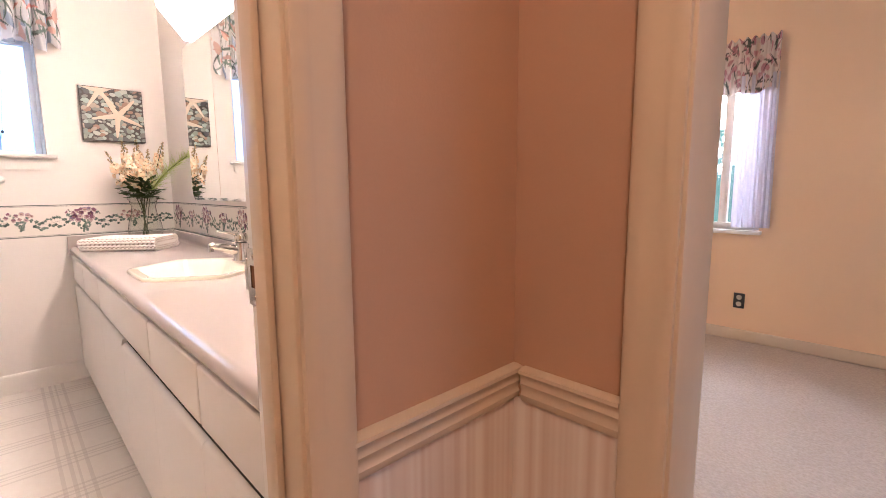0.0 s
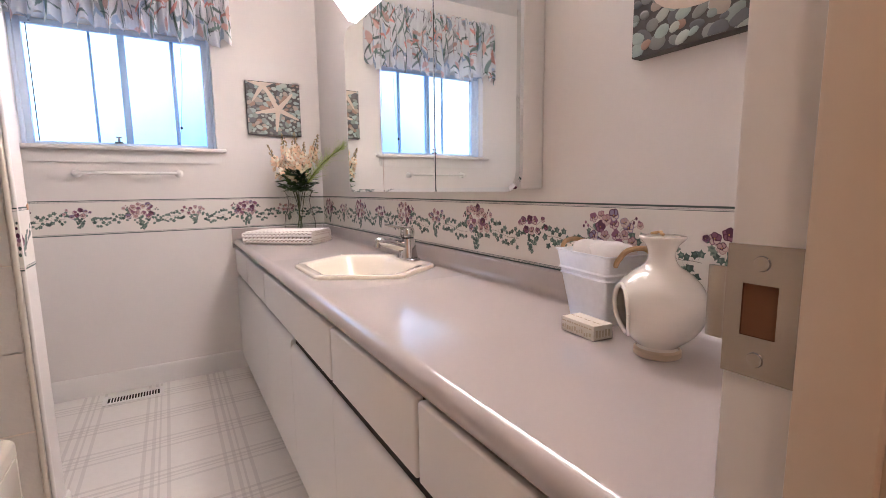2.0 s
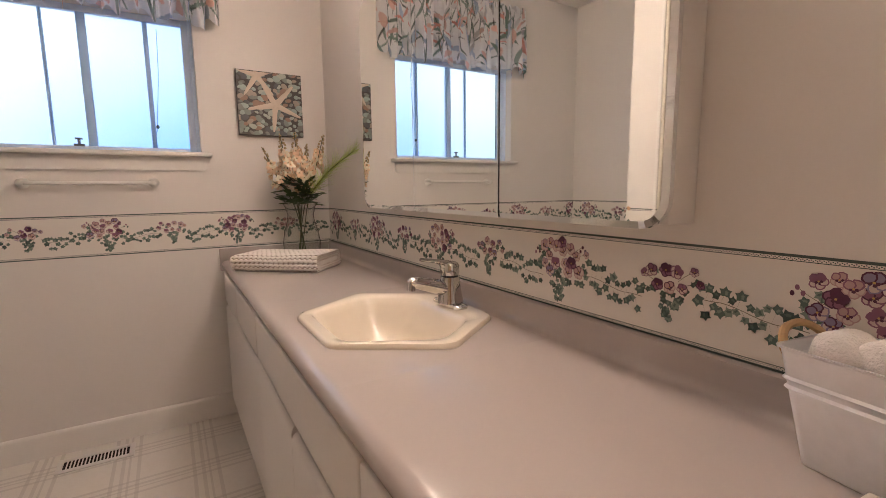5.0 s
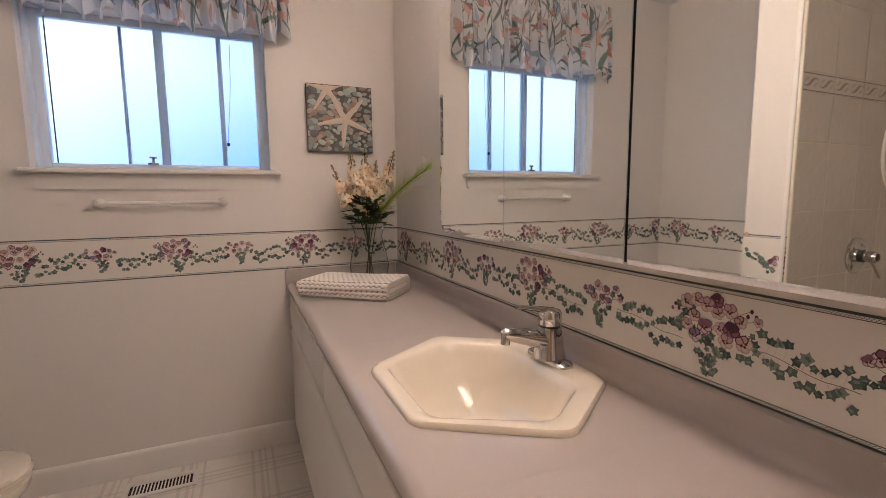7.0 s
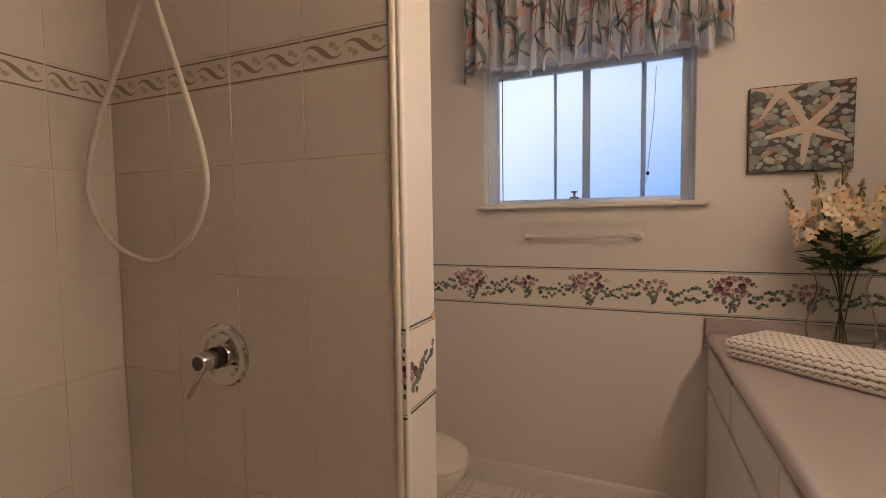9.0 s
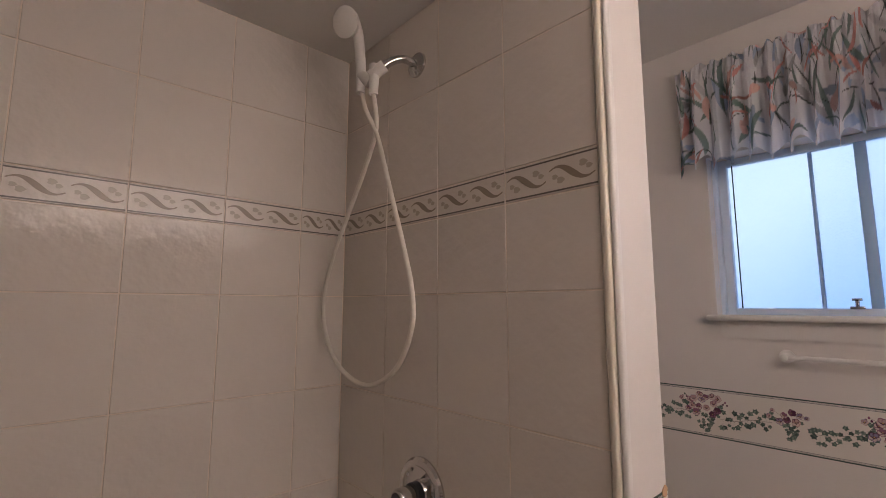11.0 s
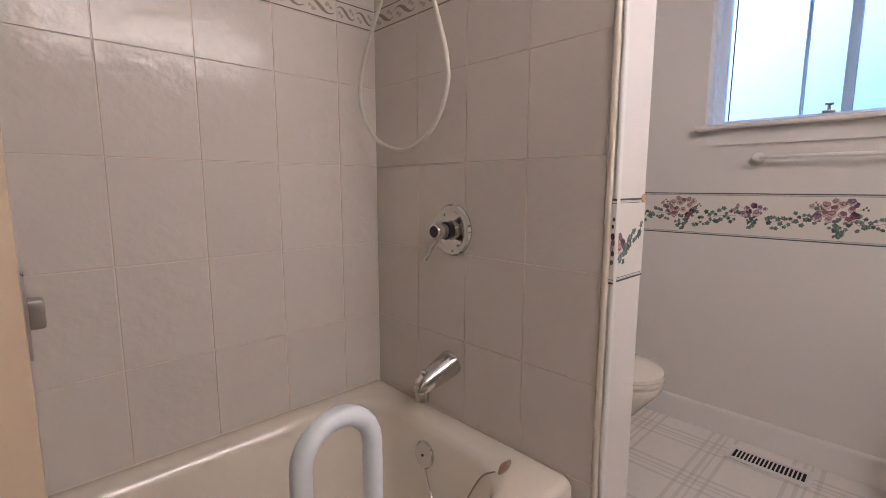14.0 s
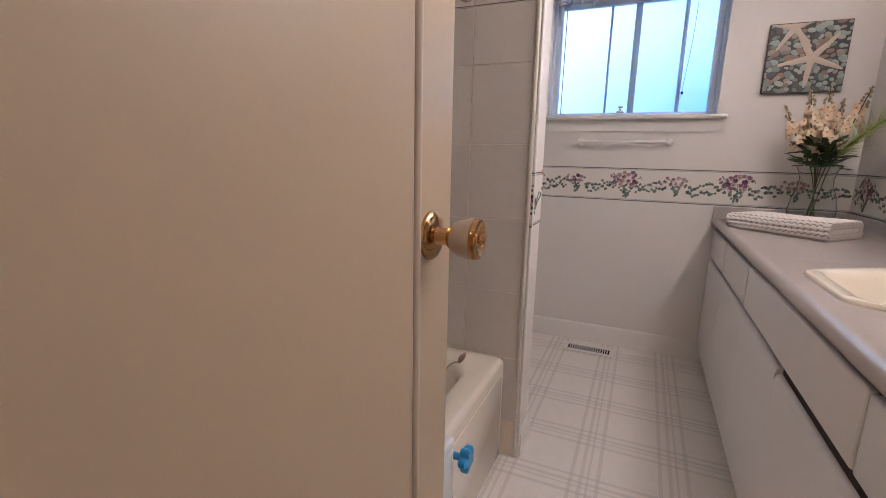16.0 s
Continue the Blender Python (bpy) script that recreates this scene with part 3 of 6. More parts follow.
def countertop():
    ct = thing("countertop", (-1.55, 0.5, COUNTER), "mauve-grey laminate countertop with a rolled front edge and coved backsplash", "countertop")
    z, zb = COUNTER, COUNTER - 0.055
    rr = (z - zb) / 2
    front = [(NOSE + rr - rr * math.sin(a) * 0.95, z - rr - rr * math.cos(a)) for a in [math.pi * k / 12 for k in range(13)]]
    back = [(0.742, z), (0.754, z + 0.003), (0.762, z + 0.011), (0.765, z + 0.022), (0.765, z + 0.058), (0.768, z + 0.065), (0.774, z + 0.068), (YB - 0.001, z + 0.068)]

    def run(b, prof, x0, x1):
        sweep(b, [(0, y, h) for y, h in prof], ((x0, 0, 0), (x1, 0, 0)))
    b = bm_new()
    s0, s1, yf, yb = -1.93, -1.20, 0.235, 0.742
    for x0, x1 in ((XW + 0.022, s0), (s1, XE)):
        run(b, front + back + [(YB - 0.001, zb)], x0, x1)
    run(b, front + [(yf, z), (yf, zb)], s0, s1)
    run(b, back + [(YB - 0.001, zb), (yb, zb)], s0, s1)
    # the top round the sink's cut-out
    outer = [b.verts.new((x, y, z)) for x, y in ((s0, yf), (s1, yf), (s1, yb), (s0, yb))]
    hole = [b.verts.new((x, y, z)) for x, y in hex_ring(1, 0.03, 0.035, 0.03)]
    es = []
    for loop in (outer, hole):
        for i in range(len(loop)):
            es.append(b.edges.new((loop[i], loop[(i + 1) % len(loop)])))
    made = bmesh.ops.triangle_fill(b, use_beauty=True, edges=es)["geom"]
    inner = set(hole)
    bmesh.ops.delete(b, geom=[f for f in made if isinstance(f, bmesh.types.BMFace) and all(v in inner for v in f.verts)], context="FACES_ONLY")
    part("top", b, LAMINATE, ct)
    part("side_splash", box(bm_new(), (XW + 0.001, NOSE - 0.006, COUNTER - 0.055), (XW + 0.022, YB - 0.02, COUNTER + 0.062), 0.004), LAMINATE, ct)


countertop()


def sink():
    s = thing("sink", (SINK_C, 0.5, COUNTER), "ivory six-sided drop-in sink in the countertop", "sink")
    b = bm_new()
    z = COUNTER
    spec = [(0, 0, 0, 0, z + 0.0005), (0.001, 0.001, 0.001, 0, z + 0.008), (0.005, 0.005, 0.005, 0.002, z + 0.0125), (0.012, 0.014, 0.012, 0.005, z + 0.0135),
            (0.036, 0.050, 0.070, 0.006, z + 0.0105), (0.042, 0.060, 0.078, 0.008, z + 0.004), (0.050, 0.072, 0.086, 0.014, z - 0.014),
            (0.082, 0.120, 0.125, 0.022, z - 0.085), (0.110, 0.165, 0.155, 0.036, z - 0.128), (0.145, 0.205, 0.185, 0.060, z - 0.146), (0.185, 0.245, 0.215, 0.10, z - 0.151)]
    rings = [[b.verts.new((x, y, zz)) for x, y in hex_ring(1, f, m, k, 0.028 + 0.002 * i, 5, d)] for i, (f, m, k, d, zz) in enumerate(spec)]
    ring_faces(b, rings)
    b.faces.new(rings[-1])
    part("basin", b, BONE, s)
    part("drain", lathe(bm_new(), [(0.024, 0), (0.024, 0.003), (0.018, 0.005), (0.016, 0.002), (0.004, 0.001)], pose(SINK_C, 0.485, z - 0.1508), 24), CHROME, s, "chrome drain")


sink()


def faucet():
    z0 = COUNTER + 0.0135
    x, y = SINK_C + 0.0, 0.690
    f = thing("faucet", (x, y, z0), "chrome single-lever faucet on the sink's rim", "faucet")
    p = bm_new()
    pts = [(-0.075, -0.012), (-0.06, -0.024), (0.06, -0.024), (0.075, -0.012), (0.075, 0.012), (0.06, 0.024), (-0.06, 0.024), (-0.075, 0.012)]
    r = [[p.verts.new((x + u * k, y + v * k, z0 + h)) for u, v in pts] for k, h in ((1, 0), (1, 0.006), (0.93, 0.010), (0.6, 0.011))]
    ring_faces(p, r)
    p.faces.new(r[-1]); p.faces.new(r[0][::-1])
    part("base_plate", p, CHROME, f)
    part("body", lathe(bm_new(), [(0.041, 0.0), (0.037, 0.02), (0.0325, 0.05), (0.029, 0.072), (0.0285, 0.079)], pose(x, y, z0 + 0.008), 28), CHROME, f)
    part("collar", lathe(bm_new(), [(0.0255, 0), (0.0255, 0.006)], pose(x, y, z0 + 0.086), 28), BLACK, f, "black collar ring")
    sp = bm_new()
    path = smooth_path([(x, y - 0.012, z0 + 0.050), (x, y - 0.05, z0 + 0.062), (x, y - 0.095, z0 + 0.075), (x, y - 0.125, z0 + 0.082), (x, y - 0.134, z0 + 0.078)], 5)
    n = len(path)
    tube(sp, path, [0.025 - 0.012 * i / (n - 1) for i in range(n)], 16)
    tube(sp, [(x, y - 0.128, z0 + 0.086), (x, y - 0.131, z0 + 0.058)], 0.0115, 16)
    part("spout", sp, CHROME, f)
    h = bm_new()
    lathe(h, [(0.0275, 0), (0.0290, 0.010), (0.0285, 0.028), (0.0250, 0.036), (0.013, 0.040)], pose(x, y, z0 + 0.092), 28)
    path = [(x, y - 0.006, z0 + 0.127), (x, y - 0.05, z0 + 0.137), (x, y - 0.10, z0 + 0.146)]
    tube(h, path, [0.010, 0.0065, 0.0055], 12)
    part("lever", h, CHROME, f)


faucet()


# ---- mirror cabinet and vanity light ----
def mirror_cabinet():
    x0, x1, z0, z1, yd = -2.245, -0.875, 1.138, 1.945, 0.690
    c = thing("mirror_cabinet", ((x0 + x1) / 2, YB, z0), "wide medicine cabinet with three mirrored doors above the countertop", "mirror cabinet")
    part("body", box(bm_new(), (x0 + 0.008, yd + 0.015, z0 + 0.008), (x1 - 0.008, YB - 0.001, z1 - 0.008), 0.003), TRIM, c)
    w = (x1 - x0) / 3
    part("joint_strip", box(bm_new(), (x0 + 2 * w - 0.006, yd + 0.0142, z0 + 0.002), (x0 + 2 * w + 0.006, yd + 0.0148, z1 - 0.002)), BLACK, c, "dark gap between two doors", smooth=False)
    for k in range(3):
        a, b = x0 + w * k + (0.0038 if k == 2 else 0.0010), x0 + w * (k + 1) - (0.0038 if k == 1 else 0.0010)
        rl, rr = (0.055 if k == 0 else 0.003), (0.055 if k == 2 else 0.003)

        def outline(ins):
            pts = []
            for cx, cz, r, a0 in ((a, z0, rl, 180), (b, z0, rr, 270), (b, z1, rr, 0), (a, z1, rl, 90)):
                sx, sz = (1 if cx == a else -1), (1 if cz == z0 else -1)
                r2 = max(r - ins, 0.001)
                ox, oz = cx + sx * (ins + r2), cz + sz * (ins + r2)
                for i in range(7):
                    t = radians(a0 + 15 * i)
                    pts.append((ox + r2 * math.cos(t), oz + r2 * math.sin(t)))
            return pts
        d = bm_new()
        rings = [[d.verts.new((x, y, z)) for x, z in outline(i)] for i, y in ((0, yd + 0.014), (0, yd + 0.0025), (0.013, yd))]
        for v0, v1 in zip(rings[1], rings[2]):
            if (k > 0 and v1.co.x < (a + b) / 2) or (k < 2 and v1.co.x > (a + b) / 2):
                v1.co.x = v0.co.x + (0.001 if v1.co.x < (a + b) / 2 else -0.001)
        ring_faces(d, rings[:2], mi=1)
        ring_faces(d, rings[1:], mi=1)
        d.faces.new(rings[2]).material_index = 0
        d.faces.new(rings[0][::-1]).material_index = 1
        part("mirror_door", d, [MIRROR, SILVEREDGE], c, smooth=False)


mirror_cabinet()


def vanity_light():
    v = thing("vanity_light", (-1.5, YB, 1.955), "lit bar light with a slanted white glass diffuser over the mirror", "wall light")
    part("backplate", box(bm_new(), (-2.105, 0.72, 1.955), (-0.925, YB - 0.001, 2.16), 0.004), TRIM, v)
    b = bm_new()
    prof = [(0.702, 1.952), (0.672, 1.952), (0.560, 2.085), (0.556, 2.10), (0.556, 2.14), (0.702, 2.14)]
    sweep(b, [(0, y, z) for y, z in prof], ((-2.10, 0, 0), (-0.93, 0, 0)))
    opal = glow("lit_opal_glass", (1.0, 0.82, 0.665), LAMP_GLOW)
    part("diffuser", b, opal, v, "glowing white glass diffuser", smooth=False)
    for x in (-2.106, -0.93):
        b = bm_new()
        f = b.faces.new([b.verts.new((x, y, z)) for y, z in prof])
        r = bmesh.ops.extrude_face_region(b, geom=[f])
        bmesh.ops.translate(b, verts=[q for q in r["geom"] if isinstance(q, bmesh.types.BMVert)], vec=(0.006, 0, 0))
        part("end_cap", b, opal, v, "glowing end of the diffuser")


vanity_light()


# ---- bathtub ----
def rrect(x0, y0, x1, y1, r, n=8):
    pts = []
    for cx, cy, a0 in ((x0 + r, y0 + r, 180), (x1 - r, y0 + r, 270), (x1 - r, y1 - r, 0), (x0 + r, y1 - r, 90)):
        for i in range(n):
            t = radians(a0 + 90 * i / (n - 1))
            pts.append((cx + r * math.cos(t), cy + r * math.sin(t)))
    return pts


def bathtub():
    x0, x1, y0, y1, zr = -1.706, -0.188, -1.414, -0.598, 0.412
    t = thing("bathtub", ((x0 + x1) / 2, (y0 + y1) / 2, 0), "ivory enamelled bathtub with a straight apron, built into a tiled alcove", "bathtub")
    b = bm_new()
    spec = [(0, 0, 0, 0, 0.006, 0.0), (0, 0, 0, 0, 0.006, zr - 0.022), (0.002, 0, 0.002, 0.004, 0.010, zr - 0.010), (0.004, 0, 0.004, 0.012, 0.016, zr - 0.002), (0.01, 0.004, 0.01, 0.022, 0.02, zr),
            (0.070, 0.060, 0.085, 0.085, 0.13, zr - 0.004), (0.082, 0.070, 0.10, 0.098, 0.14, zr - 0.012), (0.092, 0.078, 0.115, 0.106, 0.15, zr - 0.035),
            (0.115, 0.100, 0.20, 0.125, 0.16, 0.20), (0.15, 0.13, 0.30, 0.155, 0.16, 0.09), (0.22, 0.19, 0.38, 0.21, 0.13, 0.06), (0.35, 0.28, 0.50, 0.29, 0.08, 0.055)]
    rings = [[b.verts.new((x, y, z)) for x, y in rrect(x0 + a, y0 + c, x1 - e, y1 - f, r)] for a, c, e, f, r, z in spec]
    ring_faces(b, rings)
    b.faces.new(rings[-1])
    b.faces.new(rings[0][::-1])
    part("shell", b, PORC, t)
    part("apron_panel", box(bm_new(), (x0 + 0.03, y1 - 0.004, 0.012), (x1 - 0.05, y1 + 0.004, zr - 0.055), 0.0035), PORC, t)
    m = pose(-1.606, -1.045, 0.315, 0, 82, 0)
    o = part("overflow_plate", lathe(bm_new(), [(0.040, -0.012), (0.041, 0.004), (0.037, 0.008), (0.012, 0.010)], m, 28), CHROME, t, "chrome overflow plate")
    part("screw", lathe(bm_new(), [(0.005, 0.009), (0.004, 0.012)], m, 10), BLACK, o)
    part("drain", lathe(bm_new(), [(0.038, 0.0), (0.038, 0.004), (0.03, 0.006), (0.026, 0.002), (0.006, 0.0)], pose(-1.33, -1.005, 0.056), 24), CHROME, t, "chrome drain")
    chain = smooth_path([(-1.60, -1.04, 0.28), (-1.585, -0.985, 0.20), (-1.565, -0.90, 0.175), (-1.545, -0.84, 0.23), (-1.535, -0.80, 0.33), (-1.55, -0.765, 0.405), (-1.575, -0.74, 0.420)], 6)
    part("chain", tube(bm_new(), chain, 0.0022, 6), SATIN, t, "thin metal stopper chain")
    st = bm_new()
    lathe(st, [(0.010, 0), (0.022, 0.004), (0.024, 0.010), (0.015, 0.014), (0.006, 0.018)], pose(-1.598, -0.722, 0.424, 50, 20, 0), 18)
    part("stopper", st, surface("old_rubber", (0.42, 0.27, 0.20), 0.7), t, "worn tan rubber stopper")


bathtub()


def tub_rail():
    rx, ry = -1.056, -0.606
    r = thing("tub_grab_rail", (rx, ry, 0.412), "white clamp-on bathtub grab rail with a turquoise knob", "grab rail")
    RAIL = surface("white_powder_coat", (0.72, 0.76, 0.78), 0.35, vary=0.03)
    pts = [(rx + 0.058, ry, 0.44), (rx + 0.058, ry, 0.60), (rx + 0.058, ry, 0.742)]
    pts += [(rx + 0.058 * math.cos(a), ry, 0.752 + 0.058 * math.sin(a)) for a in [math.pi * k / 12 for k in range(13)]]
    pts += [(rx - 0.058, ry, 0.742), (rx - 0.058, ry, 0.60), (rx - 0.058, ry, 0.44)]
    part("hoop", tube(bm_new(), pts, 0.0152, 18), RAIL, r)
    part("crossbar", tube(bm_new(), [(rx + 0.056, ry, 0.605), (rx - 0.056, ry, 0.605)], 0.0105, 14), RAIL, r)
    part("saddle", box(bm_new(), (rx - 0.068, ry - 0.075, 0.4125), (rx + 0.068, ry + 0.045, 0.446), 0.009, 3), RAIL, r)
    part("outer_jaw", box(bm_new(), (rx - 0.066, ry + 0.022, 0.225), (rx + 0.066, ry + 0.044, 0.412), 0.006), RAIL, r)
    part("rubber_pad", box(bm_new(), (rx - 0.075, ry + 0.0075, 0.23), (rx + 0.075, ry + 0.022, 0.36), 0.003), BLACK, r)
    part("inner_jaw", box(bm_new(), (rx - 0.066, ry - 0.115, 0.25), (rx + 0.066, ry - 0.098, 0.43), 0.006), RAIL, r)
    k = bm_new()
    n = 60
    rings = []
    for s, h in ((0.80, 0), (1, 0.005), (1, 0.021), (0.82, 0.026)):
        rings.append([k.verts.new((rx - 0.074 + s * (0.030 + 0.007 * math.cos(5 * a)) * math.cos(a), ry + 0.062 + h, 0.383 + s * (0.030 + 0.007 * math.cos(5 * a)) * math.sin(a))) for a in [2 * math.pi * i / n for i in range(n)]])
    ring_faces(k, rings)
    k.faces.new(rings[0][::-1]); k.faces.new(rings[-1])
    tube(k, [(rx - 0.074, ry + 0.04, 0.383), (rx - 0.074, ry + 0.068, 0.383)], 0.010, 14)
    part("knob", k, BLUEP, r, "turquoise star knob")


tub_rail()


# ---- door ----
def bath_door():
    xf, xh, yf = -0.748, -0.062, -0.432
    d = thing("door_1", (xh, yf, 0.008), "cream flush bathroom door standing open with a brass knob", "door", kind="structure")
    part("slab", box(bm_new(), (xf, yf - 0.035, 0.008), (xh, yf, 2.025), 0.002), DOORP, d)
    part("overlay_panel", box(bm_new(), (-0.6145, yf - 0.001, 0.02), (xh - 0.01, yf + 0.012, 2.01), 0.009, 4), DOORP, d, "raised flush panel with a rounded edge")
    part("bead", tube(bm_new(), [(-0.624, yf + 0.005, 0.02), (-0.624, yf + 0.005, 2.01)], 0.0080, 14), surface("pale_bead_paint", (0.58, 0.485, 0.38), 0.4, vary=0.03), d, "half-round bead along the panel")
    part("latch_plate", box(bm_new(), (xf - 0.0018, yf - 0.029, 1.026), (xf + 0.001, yf - 0.006, 1.082), 0.0006), SATIN, d, "metal latch plate")
    part("latch_bolt", box(bm_new(), (xf - 0.010, yf - 0.024, 1.044), (xf - 0.001, yf - 0.011, 1.063), 0.002), SATIN, d)
    for sgn, yy in ((-1, yf),):
        m = pose(-0.680, yy, 1.056, -90, 0, 0)
        k = part("knob", lathe(bm_new(), [(0.014, 0.028), (0.019, 0.034), (0.024, 0.046), (0.0268, 0.060), (0.0272, 0.066), (0.0255, 0.070), (0.023, 0.0705), (0.019, 0.068), (0.008, 0.0655), (0.0072, 0.0675), (0.005, 0.068), (0.004, 0.064), (0.001, 0.064)], m, 40), [BRASS], d, "brass door knob with a satin collar")
        part("rosette", lathe(bm_new(), [(0.0335, 0.0002), (0.0335, 0.004), (0.031, 0.007), (0.024, 0.0095), (0.013, 0.011), (0.0115, 0.016), (0.0115, 0.028)], m, 40), BRASS, k)
        part("knob_band", lathe(bm_new(), [(0.0195, 0.0345), (0.0246, 0.0462), (0.0274, 0.0602), (0.0276, 0.0632), (0.0268, 0.0636)], m, 40, cap=False), surface("satin_brass_band", (0.52, 0.44, 0.36), 0.42, 0.6, vary=0.05), k, "greyish satin band")


bath_door()


# ---- toilet ----
def toilet():
    cx, y0 = -2.455, -1.425
    t = thing("toilet", (cx, -1.0, 0), "ivory two-piece toilet with a closed lid", "toilet")

    def egg(w, l0, l1, z, n=40):
        """Ring round (cx, yc): width w, back at y l0, front at y l1."""
        yc = l0 + (l1 - l0) * 0.52
        out = []
        for i in range(n):
            a = 2 * math.pi * i / n
            c, s = math.cos(a), math.sin(a)
            yy = yc + (s * (l1 - yc) if s > 0 else s * (yc - l0))
            k = 1.0 if s > 0 else 0.8
            out.append((cx + w * (abs(c) ** k) * (1 if c > 0 else -1), yy, z))
        return out

    def loft(spec, top=True):
        b = bm_new()
        rings = [[b.verts.new(p) for p in egg(*s)] for s in spec]
        ring_faces(b, rings)
        b.faces.new(rings[0][::-1])
        b.faces.new(rings[-1])
        return b
    part("bowl", loft([(0.115, -1.25, -0.80, 0.0), (0.11, -1.25, -0.80, 0.03), (0.10, -1.24, -0.84, 0.12), (0.12, -1.24, -0.78, 0.22), (0.165, -1.24, -0.71, 0.31), (0.183, -1.24, -0.672, 0.36), (0.186, -1.24, -0.668, 0.385), (0.178, -1.23, -0.676, 0.392)]), PORC, t)
    part("seat", loft([(0.180, -1.20, -0.672, 0.393), (0.187, -1.205, -0.663, 0.398), (0.187, -1.205, -0.663, 0.408), (0.182, -1.20, -0.670, 0.412)]), PORC, t)
    part("lid", loft([(0.182, -1.20, -0.672, 0.4135), (0.187, -1.205, -0.664, 0.418), (0.186, -1.20, -0.668, 0.428), (0.172, -1.19, -0.690, 0.435), (0.10, -1.15, -0.78, 0.438)]), PORC, t)
    part("tank", box(bm_new(), (cx - 0.225, y0 + 0.012, 0.392), (cx + 0.225, y0 + 0.205, 0.745), 0.02, 3), PORC, t)
    part("tank_lid", box(bm_new(), (cx - 0.235, y0 + 0.006, 0.746), (cx + 0.235, y0 + 0.215, 0.782), 0.012, 3), PORC, t)
    fl = bm_new()
    tube(fl, [(cx - 0.17, y0 + 0.205, 0.69), (cx - 0.17, y0 + 0.225, 0.69), (cx - 0.10, y0 + 0.232, 0.685)], 0.007, 10)
    part("flush_lever", fl, CHROME, t, "chrome flush lever")


toilet()

# ---- shower and tub fittings ----
def shower():
    s = thing("hand_shower", (-1.70, -1.06, 2.09), "hand shower with a white looped hose on a chrome arm", "shower")
    part("flange", lathe(bm_new(), [(0.034, 0.0), (0.033, 0.006), (0.022, 0.013), (0.012, 0.016)], pose(XF, -1.058, 2.085, 0, 90, 0), 28), CHROME, s, "chrome wall flange")
    arm = smooth_path([(XF + 0.005, -1.058, 2.085), (XF + 0.045, -1.063, 2.088), (XF + 0.075, -1.075, 2.075), (XF + 0.095, -1.088, 2.055)], 6)
    part("arm", tube(bm_new(), arm, 0.0105, 14), CHROME, s)
    d = bm_new()
    tube(d, [(-1.617, -1.085, 2.062), (-1.595, -1.115, 2.035)], [0.017, 0.0155], 16)
    tube(d, [(-1.60, -1.105, 2.065), (-1.60, -1.108, 1.985)], [0.014, 0.012], 16)
    tube(d, [(-1.600, -1.125, 2.02), (-1.590, -1.150, 2.05)], [0.013, 0.016], 14)
    part("diverter", d, WHITEP, s, "white plastic diverter")
    hd = bm_new()
    path = smooth_path([(-1.588, -1.152, 2.00), (-1.59, -1.156, 2.08), (-1.585, -1.165, 2.17), (-1.565, -1.16, 2.205)], 6)
    tube(hd, path, [0.012 + 0.004 * i / len(path) for i in range(len(path))], 14)
    lathe(hd, [(0.016, 0), (0.036, 0.02), (0.040, 0.035), (0.030, 0.04)], pose(-1.565, -1.16, 2.19, 0, 110, 20), 22)
    part("handset", hd, WHITEP, s, "white plastic handset")
    # the hose hangs in one loop whose two strands cross below the diverter
    left = [(-1.122, 1.93), (-1.128, 1.88), (-1.175, 1.80), (-1.245, 1.70), (-1.322, 1.59), (-1.372, 1.48), (-1.368, 1.385), (-1.30, 1.292)]
    right = [(-1.20, 1.249), (-1.11, 1.250), (-1.015, 1.303), (-0.965, 1.395), (-0.968, 1.48), (-1.000, 1.58), (-1.040, 1.685), (-1.075, 1.777), (-1.118, 1.885)]
    hose = smooth_path([(-1.600, -1.108, 1.99)] + [(-1.62, y, z) for y, z in left + right] + [(-1.600, -1.145, 1.96), (-1.59, -1.152, 2.02)], 7)
    part("hose", tube(bm_new(), hose, 0.0060, 12), surface("white_rubber_hose", (0.72, 0.68, 0.60), 0.4), s, "white flexible hose")


shower()


